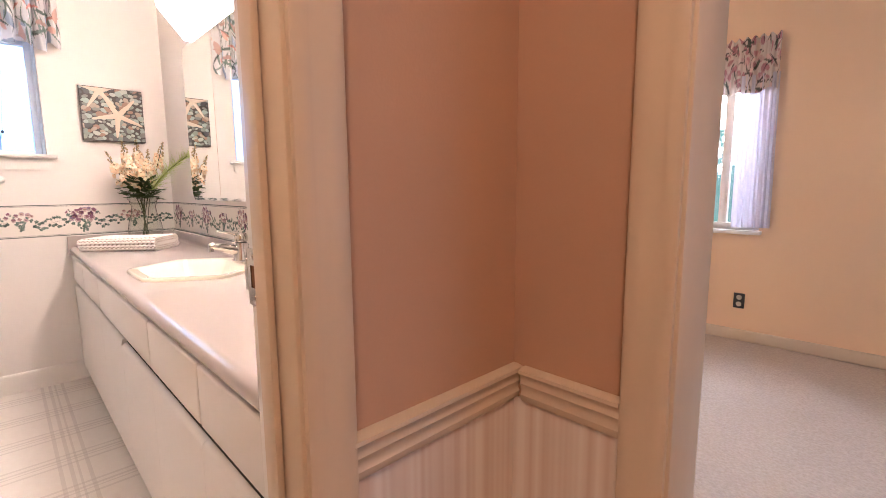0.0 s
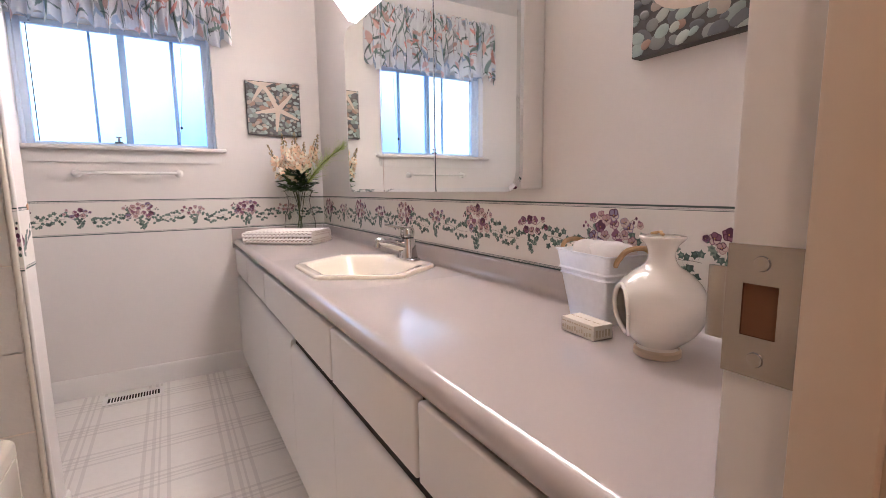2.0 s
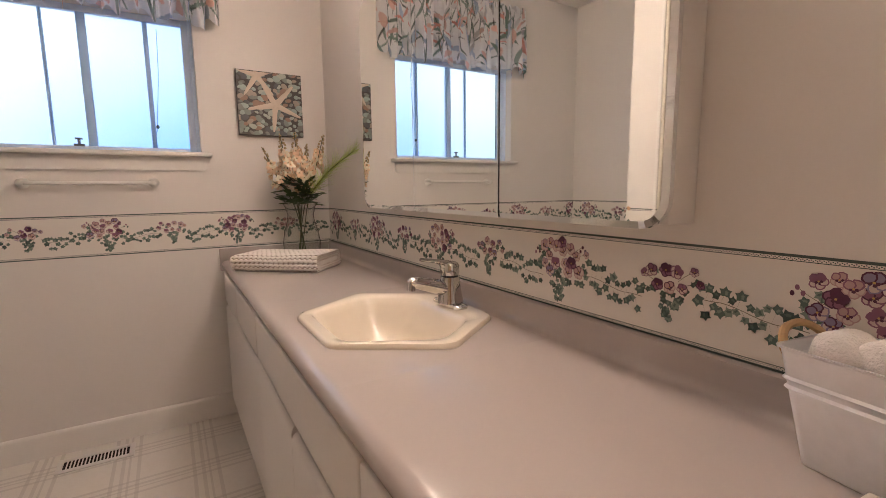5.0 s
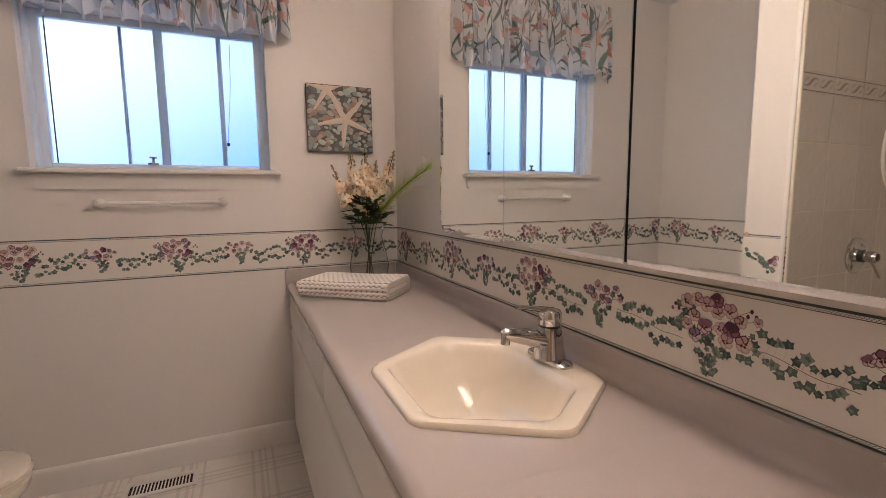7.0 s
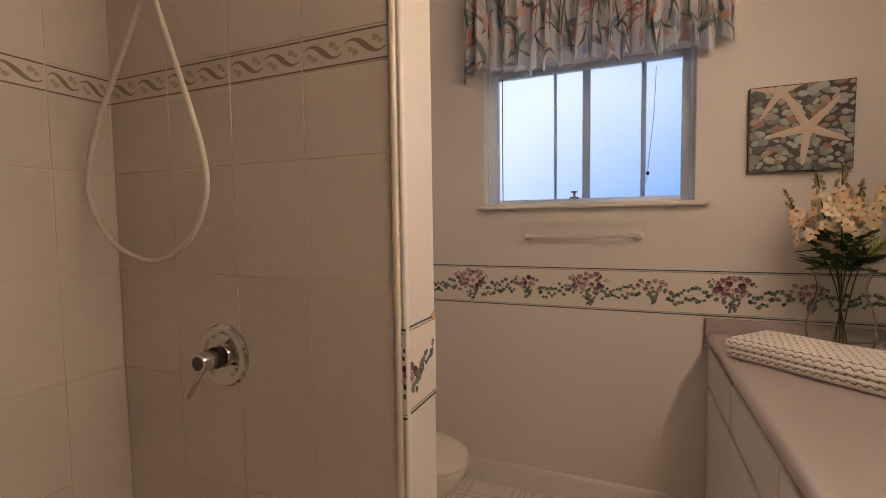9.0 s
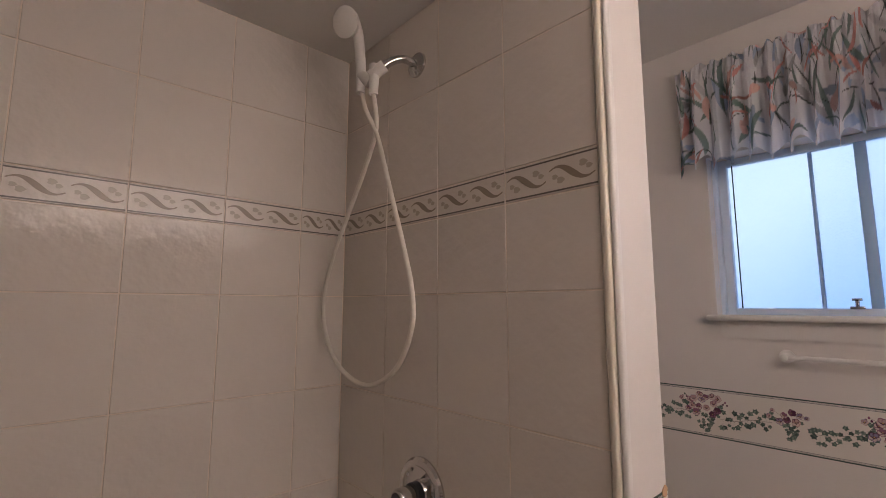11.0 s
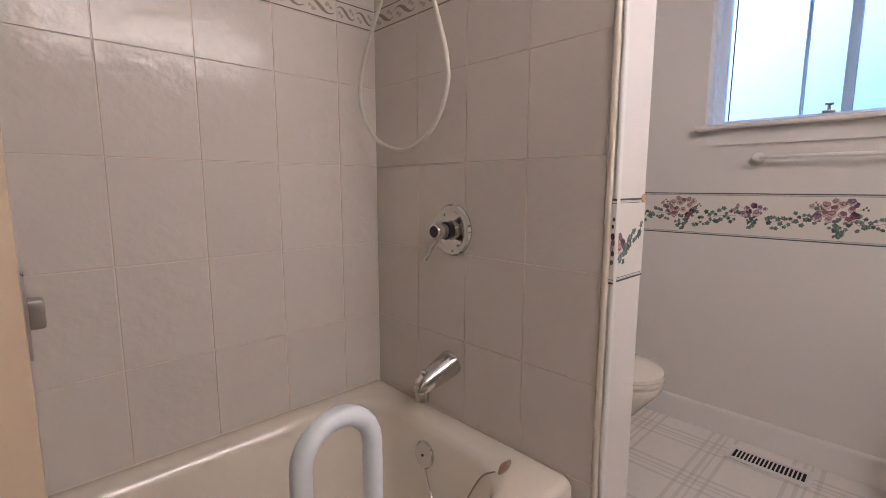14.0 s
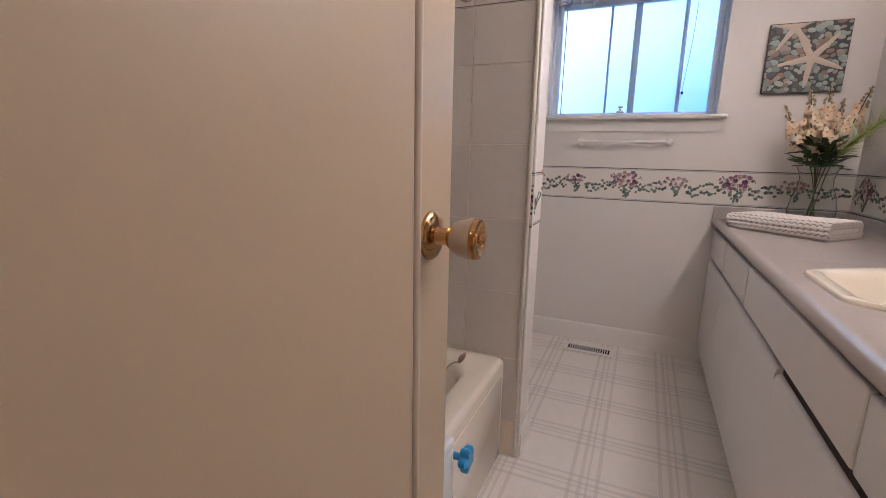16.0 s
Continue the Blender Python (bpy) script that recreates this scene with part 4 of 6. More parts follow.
def tub_valve():
    v = thing("shower_valve", (XF, -1.028, 1.003), "round chrome single-handle shower valve on the tiled wall", "shower valve")
    m = pose(XF, -1.028, 1.005, 0, 90, 0)
    part("escutcheon", lathe(bm_new(), [(0.078, 0.0), (0.078, 0.005), (0.073, 0.011), (0.060, 0.013), (0.055, 0.009), (0.030, 0.008), (0.026, 0.018)], m, 44), CHROME, v)
    part("collar", lathe(bm_new(), [(0.027, 0.014), (0.027, 0.032), (0.023, 0.034)], m, 30), BLACK, v, "dark recess behind the handle")
    h = bm_new()
    lathe(h, [(0.021, 0.030), (0.023, 0.036), (0.024, 0.070), (0.021, 0.077), (0.016, 0.078)], m, 30)
    part("handle", h, CHROME, v)
    part("handle_cap", lathe(bm_new(), [(0.017, 0.0775), (0.016, 0.080), (0.004, 0.081)], m, 24), surface("dark_handle_cap", (0.06, 0.05, 0.05), 0.25), v, "dark cap on the handle")
    part("lever", tube(bm_new(), smooth_path([(XF + 0.055, -1.035, 0.985), (XF + 0.062, -1.052, 0.955), (XF + 0.070, -1.075, 0.915)], 5), 0.0052, 10), CHROME, v)
    for dy, dz in ((-0.044, 0.03), (0.044, -0.03), (-0.03, 0.044), (0.03, -0.044)):
        part("screw", lathe(bm_new(), [(0.004, 0.009), (0.0035, 0.0118)], pose(XF, -1.028 + dy, 1.005 + dz, 0, 90, 0), 10), SATIN, v)
    t = thing("tub_spout", (XF, -1.035, 0.585), "chrome tub spout with a diverter knob", "tub spout")
    sp = bm_new()
    tube(sp, [(XF, -1.030, 0.590), (XF + 0.012, -1.031, 0.586), (XF + 0.060, -1.034, 0.568), (XF + 0.110, -1.037, 0.549), (XF + 0.128, -1.038, 0.538), (XF + 0.134, -1.038, 0.528)], [0.041, 0.0415, 0.036, 0.029, 0.024, 0.014], 24)
    tube(sp, [(XF + 0.116, -1.038, 0.548), (XF + 0.117, -1.038, 0.500)], [0.0225, 0.021], 20)
    part("spout", sp, CHROME, t)
    part("diverter_knob", lathe(bm_new(), [(0.0035, 0), (0.0035, 0.016), (0.0075, 0.019), (0.0095, 0.024), (0.0075, 0.030), (0.003, 0.033)], pose(XF + 0.112, -1.038, 0.562), 14), CHROME, t)


tub_valve()


# ---- floor grille, towel bar ----
def floor_grille():
    x0, x1, y0, y1 = -2.972, -2.845, -0.535, -0.245
    v = thing("floor_register", ((x0 + x1) / 2, (y0 + y1) / 2, 0), "white metal floor register with dark slots", "floor vent")
    a, c = 0.022, 0.020
    for lo, hi in (((x0, y0, 0.0005), (x1, y0 + a, 0.006)), ((x0, y1 - a, 0.0005), (x1, y1, 0.006)), ((x0, y0 + a, 0.0005), (x0 + c + 0.006, y1 - a, 0.006)), ((x1 - c - 0.006, y0 + a, 0.0005), (x1, y1 - a, 0.006))):
        part("frame", box(bm_new(), lo, hi, 0.0015), CABINET, v)
    part("duct", box(bm_new(), (x0 + c, y0 + a, 0.0004), (x1 - c, y1 - a, 0.0012)), surface("black_duct_opening", (0.012, 0.011, 0.010), 0.95, bumps=0.0), v, "dark duct below the slots", smooth=False)
    n = 18
    for i in range(1, n):
        y = y0 + a + (y1 - y0 - 2 * a) * i / n
        part("slat", box(bm_new(), (x0 + 0.024, y - 0.0026, 0.0014), (x1 - 0.024, y + 0.0026, 0.0034)), CABINET, v, smooth=False)


floor_grille()


def towel_bar():
    z, x = 1.256, XW + 0.048
    t = thing("towel_bar", (XW, -0.31, z), "white plastic towel bar below the window", "towel bar")
    part("bar", tube(bm_new(), [(x, -0.552, z), (x, -0.072, z)], 0.0085, 14), WHITEP, t)
    for y in (-0.552, -0.072):
        b = lathe(bm_new(), [(0.024, 0.0), (0.024, 0.006), (0.016, 0.014), (0.012, 0.030), (0.014, 0.048), (0.012, 0.058), (0.004, 0.061)], pose(XW, y, z, 0, 90, 0), 20)
        part("bracket", b, WHITEP, t)


towel_bar()


# ---- tile trims ----
def tile_trim():
    b = bm_new()
    box(b, (XF - 0.012, -0.5485, 0.0), (XF + 0.006, -0.534, CEILZ - 0.001), 0.0055, 3)
    setting("trim", b, surface("ivory_edge_trim", (0.72, 0.66, 0.56), 0.3, vary=0.04), "ivory rounded tile edge trim")
    b = box(bm_new(), (XF - 0.020, -0.534, 0.0), (XF - 0.002, -0.5225, CEILZ - 0.001), 0.005, 3)
    setting("trim", b, TRIM, "white corner bead on the stub wall")


tile_trim()

# ---- printed cloth ----
def printed_cloth(name, length, height, nu, nv, place, base, strokes, seed, extra=None):
    """A gathered cloth: place(u, v) gives the point for 0..1 across and 0..1 up; strokes: (count, colour, length, width, lean) of the leaf print.
    The print is laid out on the flat cloth, length metres wide before it is gathered."""
    rng = np.random.default_rng(seed)
    uu, vv = np.meshgrid(np.linspace(0, length, nu), np.linspace(0, height, nv))
    col = np.ones((nv, nu, 4))
    col[..., :3] = base
    for count, colour, ln, wd, lean in strokes:
        for _ in range(count):
            cx, cy = rng.uniform(0, length), rng.uniform(-0.03, height)
            a, l, w, bend = radians(90 + rng.normal(0, lean)), ln * rng.uniform(0.6, 1.4), wd * rng.uniform(0.6, 1.4), rng.normal(0, 1.8)
            i0, i1 = np.searchsorted(uu[0], [cx - l, cx + l])
            if i1 <= i0:
                continue
            du, dv = uu[:, i0:i1] - cx, vv[:, i0:i1] - cy
            s = (du * math.cos(a) + dv * math.sin(a)) / l
            d = -du * math.sin(a) + dv * math.cos(a) - bend * l * s * s * 0.35
            k = np.clip((w * np.clip(1 - (2 * s - 1) ** 2, 0, 1) ** 0.7 - np.abs(d)) / 0.0018, 0, 1) * (s > 0) * (s < 1)
            k = k[..., None] * 0.9
            col[:, i0:i1, :3] = col[:, i0:i1, :3] * (1 - k) + np.array(colour) * (1 + 0.15 * rng.normal()) * k
    verts = [place(i / (nu - 1), j / (nv - 1)) for j in range(nv) for i in range(nu)]
    faces = [(j * nu + i, j * nu + i + 1, (j + 1) * nu + i + 1, (j + 1) * nu + i) for j in range(nv - 1) for i in range(nu - 1)]
    me = bpy.data.meshes.new(name)
    me.from_pydata(verts, [], faces)
    at = me.color_attributes.new("print", "FLOAT_COLOR", "POINT")
    at.data.foreach_set("color", np.clip(col, 0, 1).reshape(-1).astype(np.float32))
    me.shade_smooth()
    return me


def cloth_mat(name, rough=0.85, through_it=0.25):
    m, nt, p = nodes_of(name)
    a = nt.nodes.new("ShaderNodeAttribute")
    a.attribute_name = "print"
    nt.links.new(a.outputs["Color"], p.inputs["Base Color"])
    p.inputs["Roughness"].default_value = rough
    bump(nt, p, noise_of(nt, 700, 2), 0.25, 0.0008)
    tr = nt.nodes.new("ShaderNodeBsdfTranslucent")
    nt.links.new(a.outputs["Color"], tr.inputs[0])
    mx = nt.nodes.new("ShaderNodeMixShader")
    mx.inputs[0].default_value = through_it
    nt.links.new(p.outputs[0], mx.inputs[1])
    nt.links.new(tr.outputs[0], mx.inputs[2])
    nt.links.new(mx.outputs[0], nt.nodes["Material Output"].inputs[0])
    return m


def gather(seed, n, amp):
    """Irregular folds: a smooth function of 0..1."""
    rng = random.Random(seed)
    waves = [(n * k * rng.uniform(0.8, 1.2), amp * a, rng.uniform(0, 6.28)) for k, a in ((0.45, 0.5), (1.0, 0.8), (1.7, 0.35), (2.6, 0.18))]
    return lambda u: sum(a * math.sin(2 * math.pi * f * u + p) for f, a, p in waves)


LEAF_PRINT = [(60, (0.42, 0.52, 0.66), 0.10, 0.020, 35), (50, (0.60, 0.60, 0.62), 0.14, 0.020, 25), (80, (0.17, 0.25, 0.22), 0.16, 0.0105, 30), (70, (0.045, 0.06, 0.055), 0.13, 0.0040, 36),
              (48, (0.66, 0.30, 0.26), 0.10, 0.0095, 55), (45, (0.76, 0.50, 0.45), 0.08, 0.016, 60), (45, (0.12, 0.18, 0.16), 0.11, 0.0075, 45)]
ROSE_PRINT = [(120, (0.45, 0.20, 0.22), 0.06, 0.022, 80), (110, (0.05, 0.07, 0.05), 0.09, 0.013, 70), (90, (0.62, 0.45, 0.40), 0.05, 0.018, 80), (120, (0.02, 0.02, 0.02), 0.10, 0.006, 60)]


def bath_valance():
    y0, y1, zb, zt = -0.865, 0.262, 2.012, 2.445
    v = thing("window_valance", (XW, (y0 + y1) / 2, zt), "gathered white valance printed with leaves in coral, green and blue", "valance")
    f, g, h = gather(3, 19, 0.034), gather(8, 40, 0.009), gather(11, 15, 0.026)

    def place(u, t):
        drop = 1 - t
        d = 0.070 + (0.35 + 0.75 * drop) * f(u) * (1 if t < 0.86 else 0.55) + (g(u) if t > 0.80 else 0.35 * g(u))
        if t > 0.86:
            d -= 0.010 * (t - 0.86) / 0.14
        edge = min(u, 1 - u)
        if edge < 0.022:
            d = 0.012 + (d - 0.012) * (edge / 0.022) ** 0.6
        y = y0 + (y1 - y0) * u + 0.010 * math.sin(2 * math.pi * 17 * u + 3 * drop) * drop
        z = zb + (zt - zb) * t + (h(u) + 0.012 * math.sin(40 * u)) * drop ** 2 + (0.008 * math.sin(150 * u + 2 * math.sin(37 * u)) if t > 0.93 else 0)
        return (XW + max(d, 0.008), y, z)
    me = printed_cloth("cloth", 2.3, 0.43, 760, 70, place, (0.85, 0.85, 0.87), LEAF_PRINT, 5)
    me.materials.append(cloth_mat("leaf_print_cotton", 0.85, 0.42))
    ob = new("cloth", me)
    ob.matrix_basis = Matrix.Translation(-ORIG[v])
    ob.parent = v
    part("rod", tube(bm_new(), [(XW + 0.004, y0 + 0.012, zt - 0.055), (XW + 0.035, y0 + 0.02, zt - 0.055), (XW + 0.035, y1 - 0.02, zt - 0.055), (XW + 0.004, y1 - 0.012, zt - 0.055)], 0.006, 8), WHITEP, v, "white curtain rod")


bath_valance()


def bedroom_drapes():
    x0, x1, zb, zt, yw = -1.42, -0.150, 1.865, 2.245, 3.95
    v = thing("window_valance", ((x0 + x1) / 2, yw, zt), "gathered valance with a dark rose print over the bedroom window", "valance")
    f, g = gather(4, 22, 0.016), gather(9, 9, 0.012)

    def place(u, t):
        d = 0.06 + (1 - 0.5 * t) * f(u)
        return (x0 + (x1 - x0) * u, yw - max(d, 0.01), zb + (zt - zb) * t + g(u) * (1 - t) ** 2 + (0.012 * math.sin(160 * u) if t > 0.9 else 0))
    me = printed_cloth("cloth", 2.4, 0.38, 420, 40, place, (0.62, 0.53, 0.46), ROSE_PRINT, 7)
    me.materials.append(cloth_mat("rose_print_cotton", 0.9, 0.1))
    ob = new("cloth", me)
    ob.matrix_basis = Matrix.Translation(-ORIG[v])
    ob.parent = v
    c = thing("sheer_curtain", (-0.25, yw, 0.88), "white sheer curtain drawn to the side of the bedroom window", "curtain")
    q = gather(21, 7, 0.014)

    def hang(u, t):
        return (-0.375 + 0.245 * u * (1 - 0.06 * t), yw - 0.055 + q(u) * (1 - 0.4 * t), 0.885 + 1.10 * t)
    me = bpy.data.meshes.new("panel")
    nu, nv = 60, 12
    me.from_pydata([hang(i / (nu - 1), j / (nv - 1)) for j in range(nv) for i in range(nu)], [], [(j * nu + i, j * nu + i + 1, (j + 1) * nu + i + 1, (j + 1) * nu + i) for j in range(nv - 1) for i in range(nu - 1)])
    me.shade_smooth()
    m, nt, p = nodes_of("white_voile")
    p.inputs["Base Color"].default_value = (0.80, 0.77, 0.78, 1)
    p.inputs["Roughness"].default_value = 0.9
    bump(nt, p, noise_of(nt, 500, 2), 0.3, 0.001)
    tr, mx = nt.nodes.new("ShaderNodeBsdfTranslucent"), nt.nodes.new("ShaderNodeMixShader")
    tr.inputs[0].default_value, mx.inputs[0].default_value = (0.36, 0.34, 0.42, 1), 0.5
    for a, b in ((p.outputs[0], mx.inputs[1]), (tr.outputs[0], mx.inputs[2]), (mx.outputs[0], nt.nodes["Material Output"].inputs[0])):
        nt.links.new(a, b)
    me.materials.append(m)
    ob = new("panel", me)
    ob.matrix_basis = Matrix.Translation(-ORIG[c])
    ob.parent = c
    o = thing("wall_outlet", (-0.293, yw, 0.31), "dark wall outlet plate with two pale sockets on the peach wall", "outlet")
    part("plate", box(bm_new(), (-0.330, yw - 0.006, 0.252), (-0.256, yw - 0.0005, 0.370), 0.003), BLACK, o)
    for z in (0.285, 0.337):
        part("socket", lathe(bm_new(), [(0.019, 0), (0.018, 0.002)], pose(-0.293, yw - 0.006, z, 90, 0, 0), 20), surface("beige_socket", (0.55, 0.48, 0.38), 0.4), o)


bedroom_drapes()


# ---- folded towel ----
def folded_towel():
    a, b = Vector((-2.672, 0.208, COUNTER)), Vector((-2.395, 0.514, COUNTER))
    ux, lx = (b - a).normalized(), (b - a).length
    uy = Vector((0, 0, 1)).cross(ux)
    ly, hz = 0.246, 0.074
    t = thing("folded_towel", (a + b) / 2 + uy * 0.13, "folded white towel with tan zigzag lines on the countertop", "towel")
    ns, npz = 210, 300
    verts, cols = [], []
    r = 0.026
    per = []
    w = ly
    # outline of the folded stack seen from its end
    def outline(s):
        l1, l2 = w - 2 * r, hz - 2 * r
        seq = [("h", l1), ("c", math.pi * r / 2), ("v", l2), ("c", math.pi * r / 2), ("h", l1), ("c", math.pi * r / 2), ("v", l2), ("c", math.pi * r / 2)]
        tot = sum(q[1] for q in seq)
        return seq, tot
    seq, tot = outline(0)
    starts = [((r, 0), (1, 0), (0, -1)), ((w - r, r), 270, None), ((w, r), (0, 1), (1, 0)), ((w - r, hz - r), 0, None), ((w - r, hz), (-1, 0), (0, 1)), ((r, hz - r), 90, None), ((0, hz - r), (0, -1), (-1, 0)), ((r, r), 180, None)]
    for j in range(npz):
        q = tot * j / npz
        k, acc = 0, 0.0
        while q > acc + seq[k][1] and k < 7:
            acc += seq[k][1]
            k += 1
        e = q - acc
        if seq[k][0] == "c":
            (cx, cz), a0, _ = starts[k]
            an = radians(a0) + e / r
            nx, nz = math.cos(an), math.sin(an)
            px, pz = cx + r * nx, cz + r * nz
        else:
            (cx, cz), (dx, dz), (nx, nz) = starts[k]
            px, pz = cx + dx * e, cz + dz * e
        per.append((px, pz, nx, nz, q))
    row = tot / 32
    for i in range(ns):
        s = i / (ns - 1)
        squash = 1 - 0.10 * (1 - s) + 0.015 * math.sin(9 * s)
        for px, pz, nx, nz, q in per:
            # rows of rounded bubbles that interlock along zigzag lines
            wave = 0.0034 * math.cos(2 * math.pi * (s * lx / 0.024 + 0.5 * (int(q / row) % 2)))
            v, top = q % row - wave, row - 2 * wave
            ph = min(1.0, max(0.0, v / top))
            bub = 0.0040 * math.sin(math.pi * ph) ** 0.6
            crease = 0.004 * math.exp(-((pz - hz * 0.5) / 0.004) ** 2) if abs(nx) > 0.8 else 0
            p = a + ux * (lx * s + (0.012 * math.sin(6 * pz / hz) if 0 < s < 1 else 0)) + uy * (px + nx * (bub - crease)) + Vector((0, 0, max(0.0, (pz + nz * bub) * squash)))
            verts.append(p - ORIG[t])
            k = 1 if abs(v) < 0.0017 or abs(v - top) < 0.0017 else 0
            cols += [0.21, 0.145, 0.105, 1] if k else [0.80, 0.75, 0.70, 1]
    faces = [(i * npz + j, i * npz + (j + 1) % npz, (i + 1) * npz + (j + 1) % npz, (i + 1) * npz + j) for i in range(ns - 1) for j in range(npz)]
    # the ends: the layers fold in towards the middle
    for end in (0, ns - 1):
        last = [end * npz + j for j in range(npz)]
        mid = sum((verts[k] for k in last), Vector()) / npz
        out = (ux if end else -ux)
        for step, (s, o) in enumerate(((0.93, 0.006), (0.84, 0.004), (0.74, 0.007), (0.62, 0.003), (0.48, 0.006), (0.34, 0.003), (0.15, 0.004))):
            ring = []
            for k in range(npz):
                v = verts[end * npz + k] - mid
                vz, vh = v.z * s, v.dot(uy) * (1 - (1 - s) * 0.28)
                verts.append(mid + uy * vh + Vector((0, 0, vz)) + out * o)
                cols += [0.40, 0.29, 0.22, 1] if step % 2 and (k // 3) % 2 else [0.74, 0.69, 0.63, 1]
                ring.append(len(verts) - 1)
            faces += [(last[k], last[(k + 1) % npz], ring[(k + 1) % npz], ring[k]) for k in range(npz)]
            last = ring
        faces.append(tuple(last))
    me = bpy.data.meshes.new("cloth")
    me.from_pydata(verts, [], faces)
    at = me.color_attributes.new("print", "FLOAT_COLOR", "POINT")
    at.data.foreach_set("color", np.array(cols, dtype=np.float32))
    me.shade_smooth()
    me.materials.append(cloth_mat("cotton_towelling", 0.95, 0.0))
    ob = new("cloth", me)
    ob.parent = t


folded_towel()

# ---- wallpaper border with pansies and ivy ----
def flat(name, col, rough=0.6):
    return surface(name, col, rough, vary=0.10, big=30, fine=120, bumps=0.0)


PRINT = [flat("print_plum", (0.085, 0.018, 0.055)), flat("print_mauve", (0.26, 0.11, 0.18)), flat("print_lavender", (0.27, 0.22, 0.34)), flat("print_blush", (0.52, 0.34, 0.33)),
         flat("print_dark_ivy", (0.045, 0.078, 0.070)), flat("print_ivy", (0.095, 0.145, 0.125)), flat("print_pale_ivy", (0.22, 0.28, 0.235)), flat("print_stem", (0.20, 0.17, 0.13)), flat("print_yellow", (0.60, 0.40, 0.12)), flat("print_cream", (0.66, 0.54, 0.50))]
BORDER_LINE = flat("border_line_green", (0.055, 0.085, 0.078))
BORDER_PAPER = surface("border_paper", (0.78, 0.735, 0.68), 0.55, vary=0.03, fine=200, bumps=0.05)


def blob(bm, put, cx, cy, pts, mi, h):
    try:
        bm.faces.new([bm.verts.new(put(cx + x, cy + y, h)) for x, y in pts]).material_index = mi
    except ValueError:
        pass


def ivy(bm, put, cx, cy, s, ang, mi, h):
    star = [(0, 1.05), (0.26, 0.62), (0.40, 0.55), (0.88, 0.52), (0.66, 0.16), (0.62, -0.05), (0.64, -0.46), (0.26, -0.48), (0, -0.40), (-0.26, -0.48), (-0.64, -0.46), (-0.62, -0.05), (-0.66, 0.16), (-0.88, 0.52), (-0.40, 0.55), (-0.26, 0.62)]
    c, n = math.cos(ang), math.sin(ang)
    blob(bm, put, cx, cy, [(s * (x * c - y * n), s * (x * n + y * c)) for x, y in star], mi, h)
    blob(bm, put, cx, cy, [(s * 0.55 * (x * 0.5 * c - y * n) + s * 0.16 * c, s * 0.55 * (x * 0.5 * n + y * c) + s * 0.16 * n) for x, y in star], {4: 5, 5: 6, 6: 5}[mi], h + 0.00012)


def pansy(bm, put, cx, cy, s, rng, h):
    """Two dark upper petals over three pale ones, each with a darker rim, blotches and a yellow eye."""
    a0 = rng.gauss(1.57, 0.5)
    up, rim, low = rng.choice([(0, 3, 9), (1, 3, 9), (0, 1, 9), (0, 2, 9), (0, 0, 1), (2, 3, 9), (1, 1, 9)])
    for i in (2, 3, 4, 0, 1):
        a = a0 + (i - 0.5) * 2 * math.pi / 5
        k = s * rng.uniform(0.56, 0.66)
        px, py = cx + 0.55 * s * math.cos(a), cy + 0.55 * s * math.sin(a)
        wob = [rng.uniform(0.88, 1.10) for _ in range(9)]
        for q, tone, dh in ((1.0, up if i < 2 else rim, 0.0), (0.74, rim if i < 2 else low, 0.00005)):
            blob(bm, put, px, py, [(k * q * w * math.cos(t), k * q * w * math.sin(t)) for w, t in zip(wob, [2 * math.pi * j / 9 for j in range(9)])], tone, h + 0.00010 * ((i + 3) % 5) + dh)
    for i in (2, 3, 4):
        a = a0 + (i - 0.5) * 2 * math.pi / 5
        blob(bm, put, cx + 0.30 * s * math.cos(a), cy + 0.30 * s * math.sin(a), [(s * 0.20 * math.cos(t) * rng.uniform(0.6, 1.2), s * 0.20 * math.sin(t) * rng.uniform(0.6, 1.2)) for t in [2 * math.pi * j / 7 for j in range(7)]], 0, h + 0.00058)
    blob(bm, put, cx, cy, [(s * 0.13 * math.cos(t), s * 0.13 * math.sin(t)) for t in [2 * math.pi * j / 6 for j in range(6)]], 8, h + 0.00064)


def stem(bm, put, a, b, w, h, bow=0.3):
    n, up, lo = 6, [], []
    for i in range(n + 1):
        s = i / n
        x, y = a[0] + (b[0] - a[0]) * s, a[1] + (b[1] - a[1]) * s + bow * (b[0] - a[0]) * s * (1 - s)
        up.append(bm.verts.new(put(x, y + w, h)))
        lo.append(bm.verts.new(put(x, y - w, h)))
    for i in range(n):
        bm.faces.new((lo[i], lo[i + 1], up[i + 1], up[i])).material_index = 7


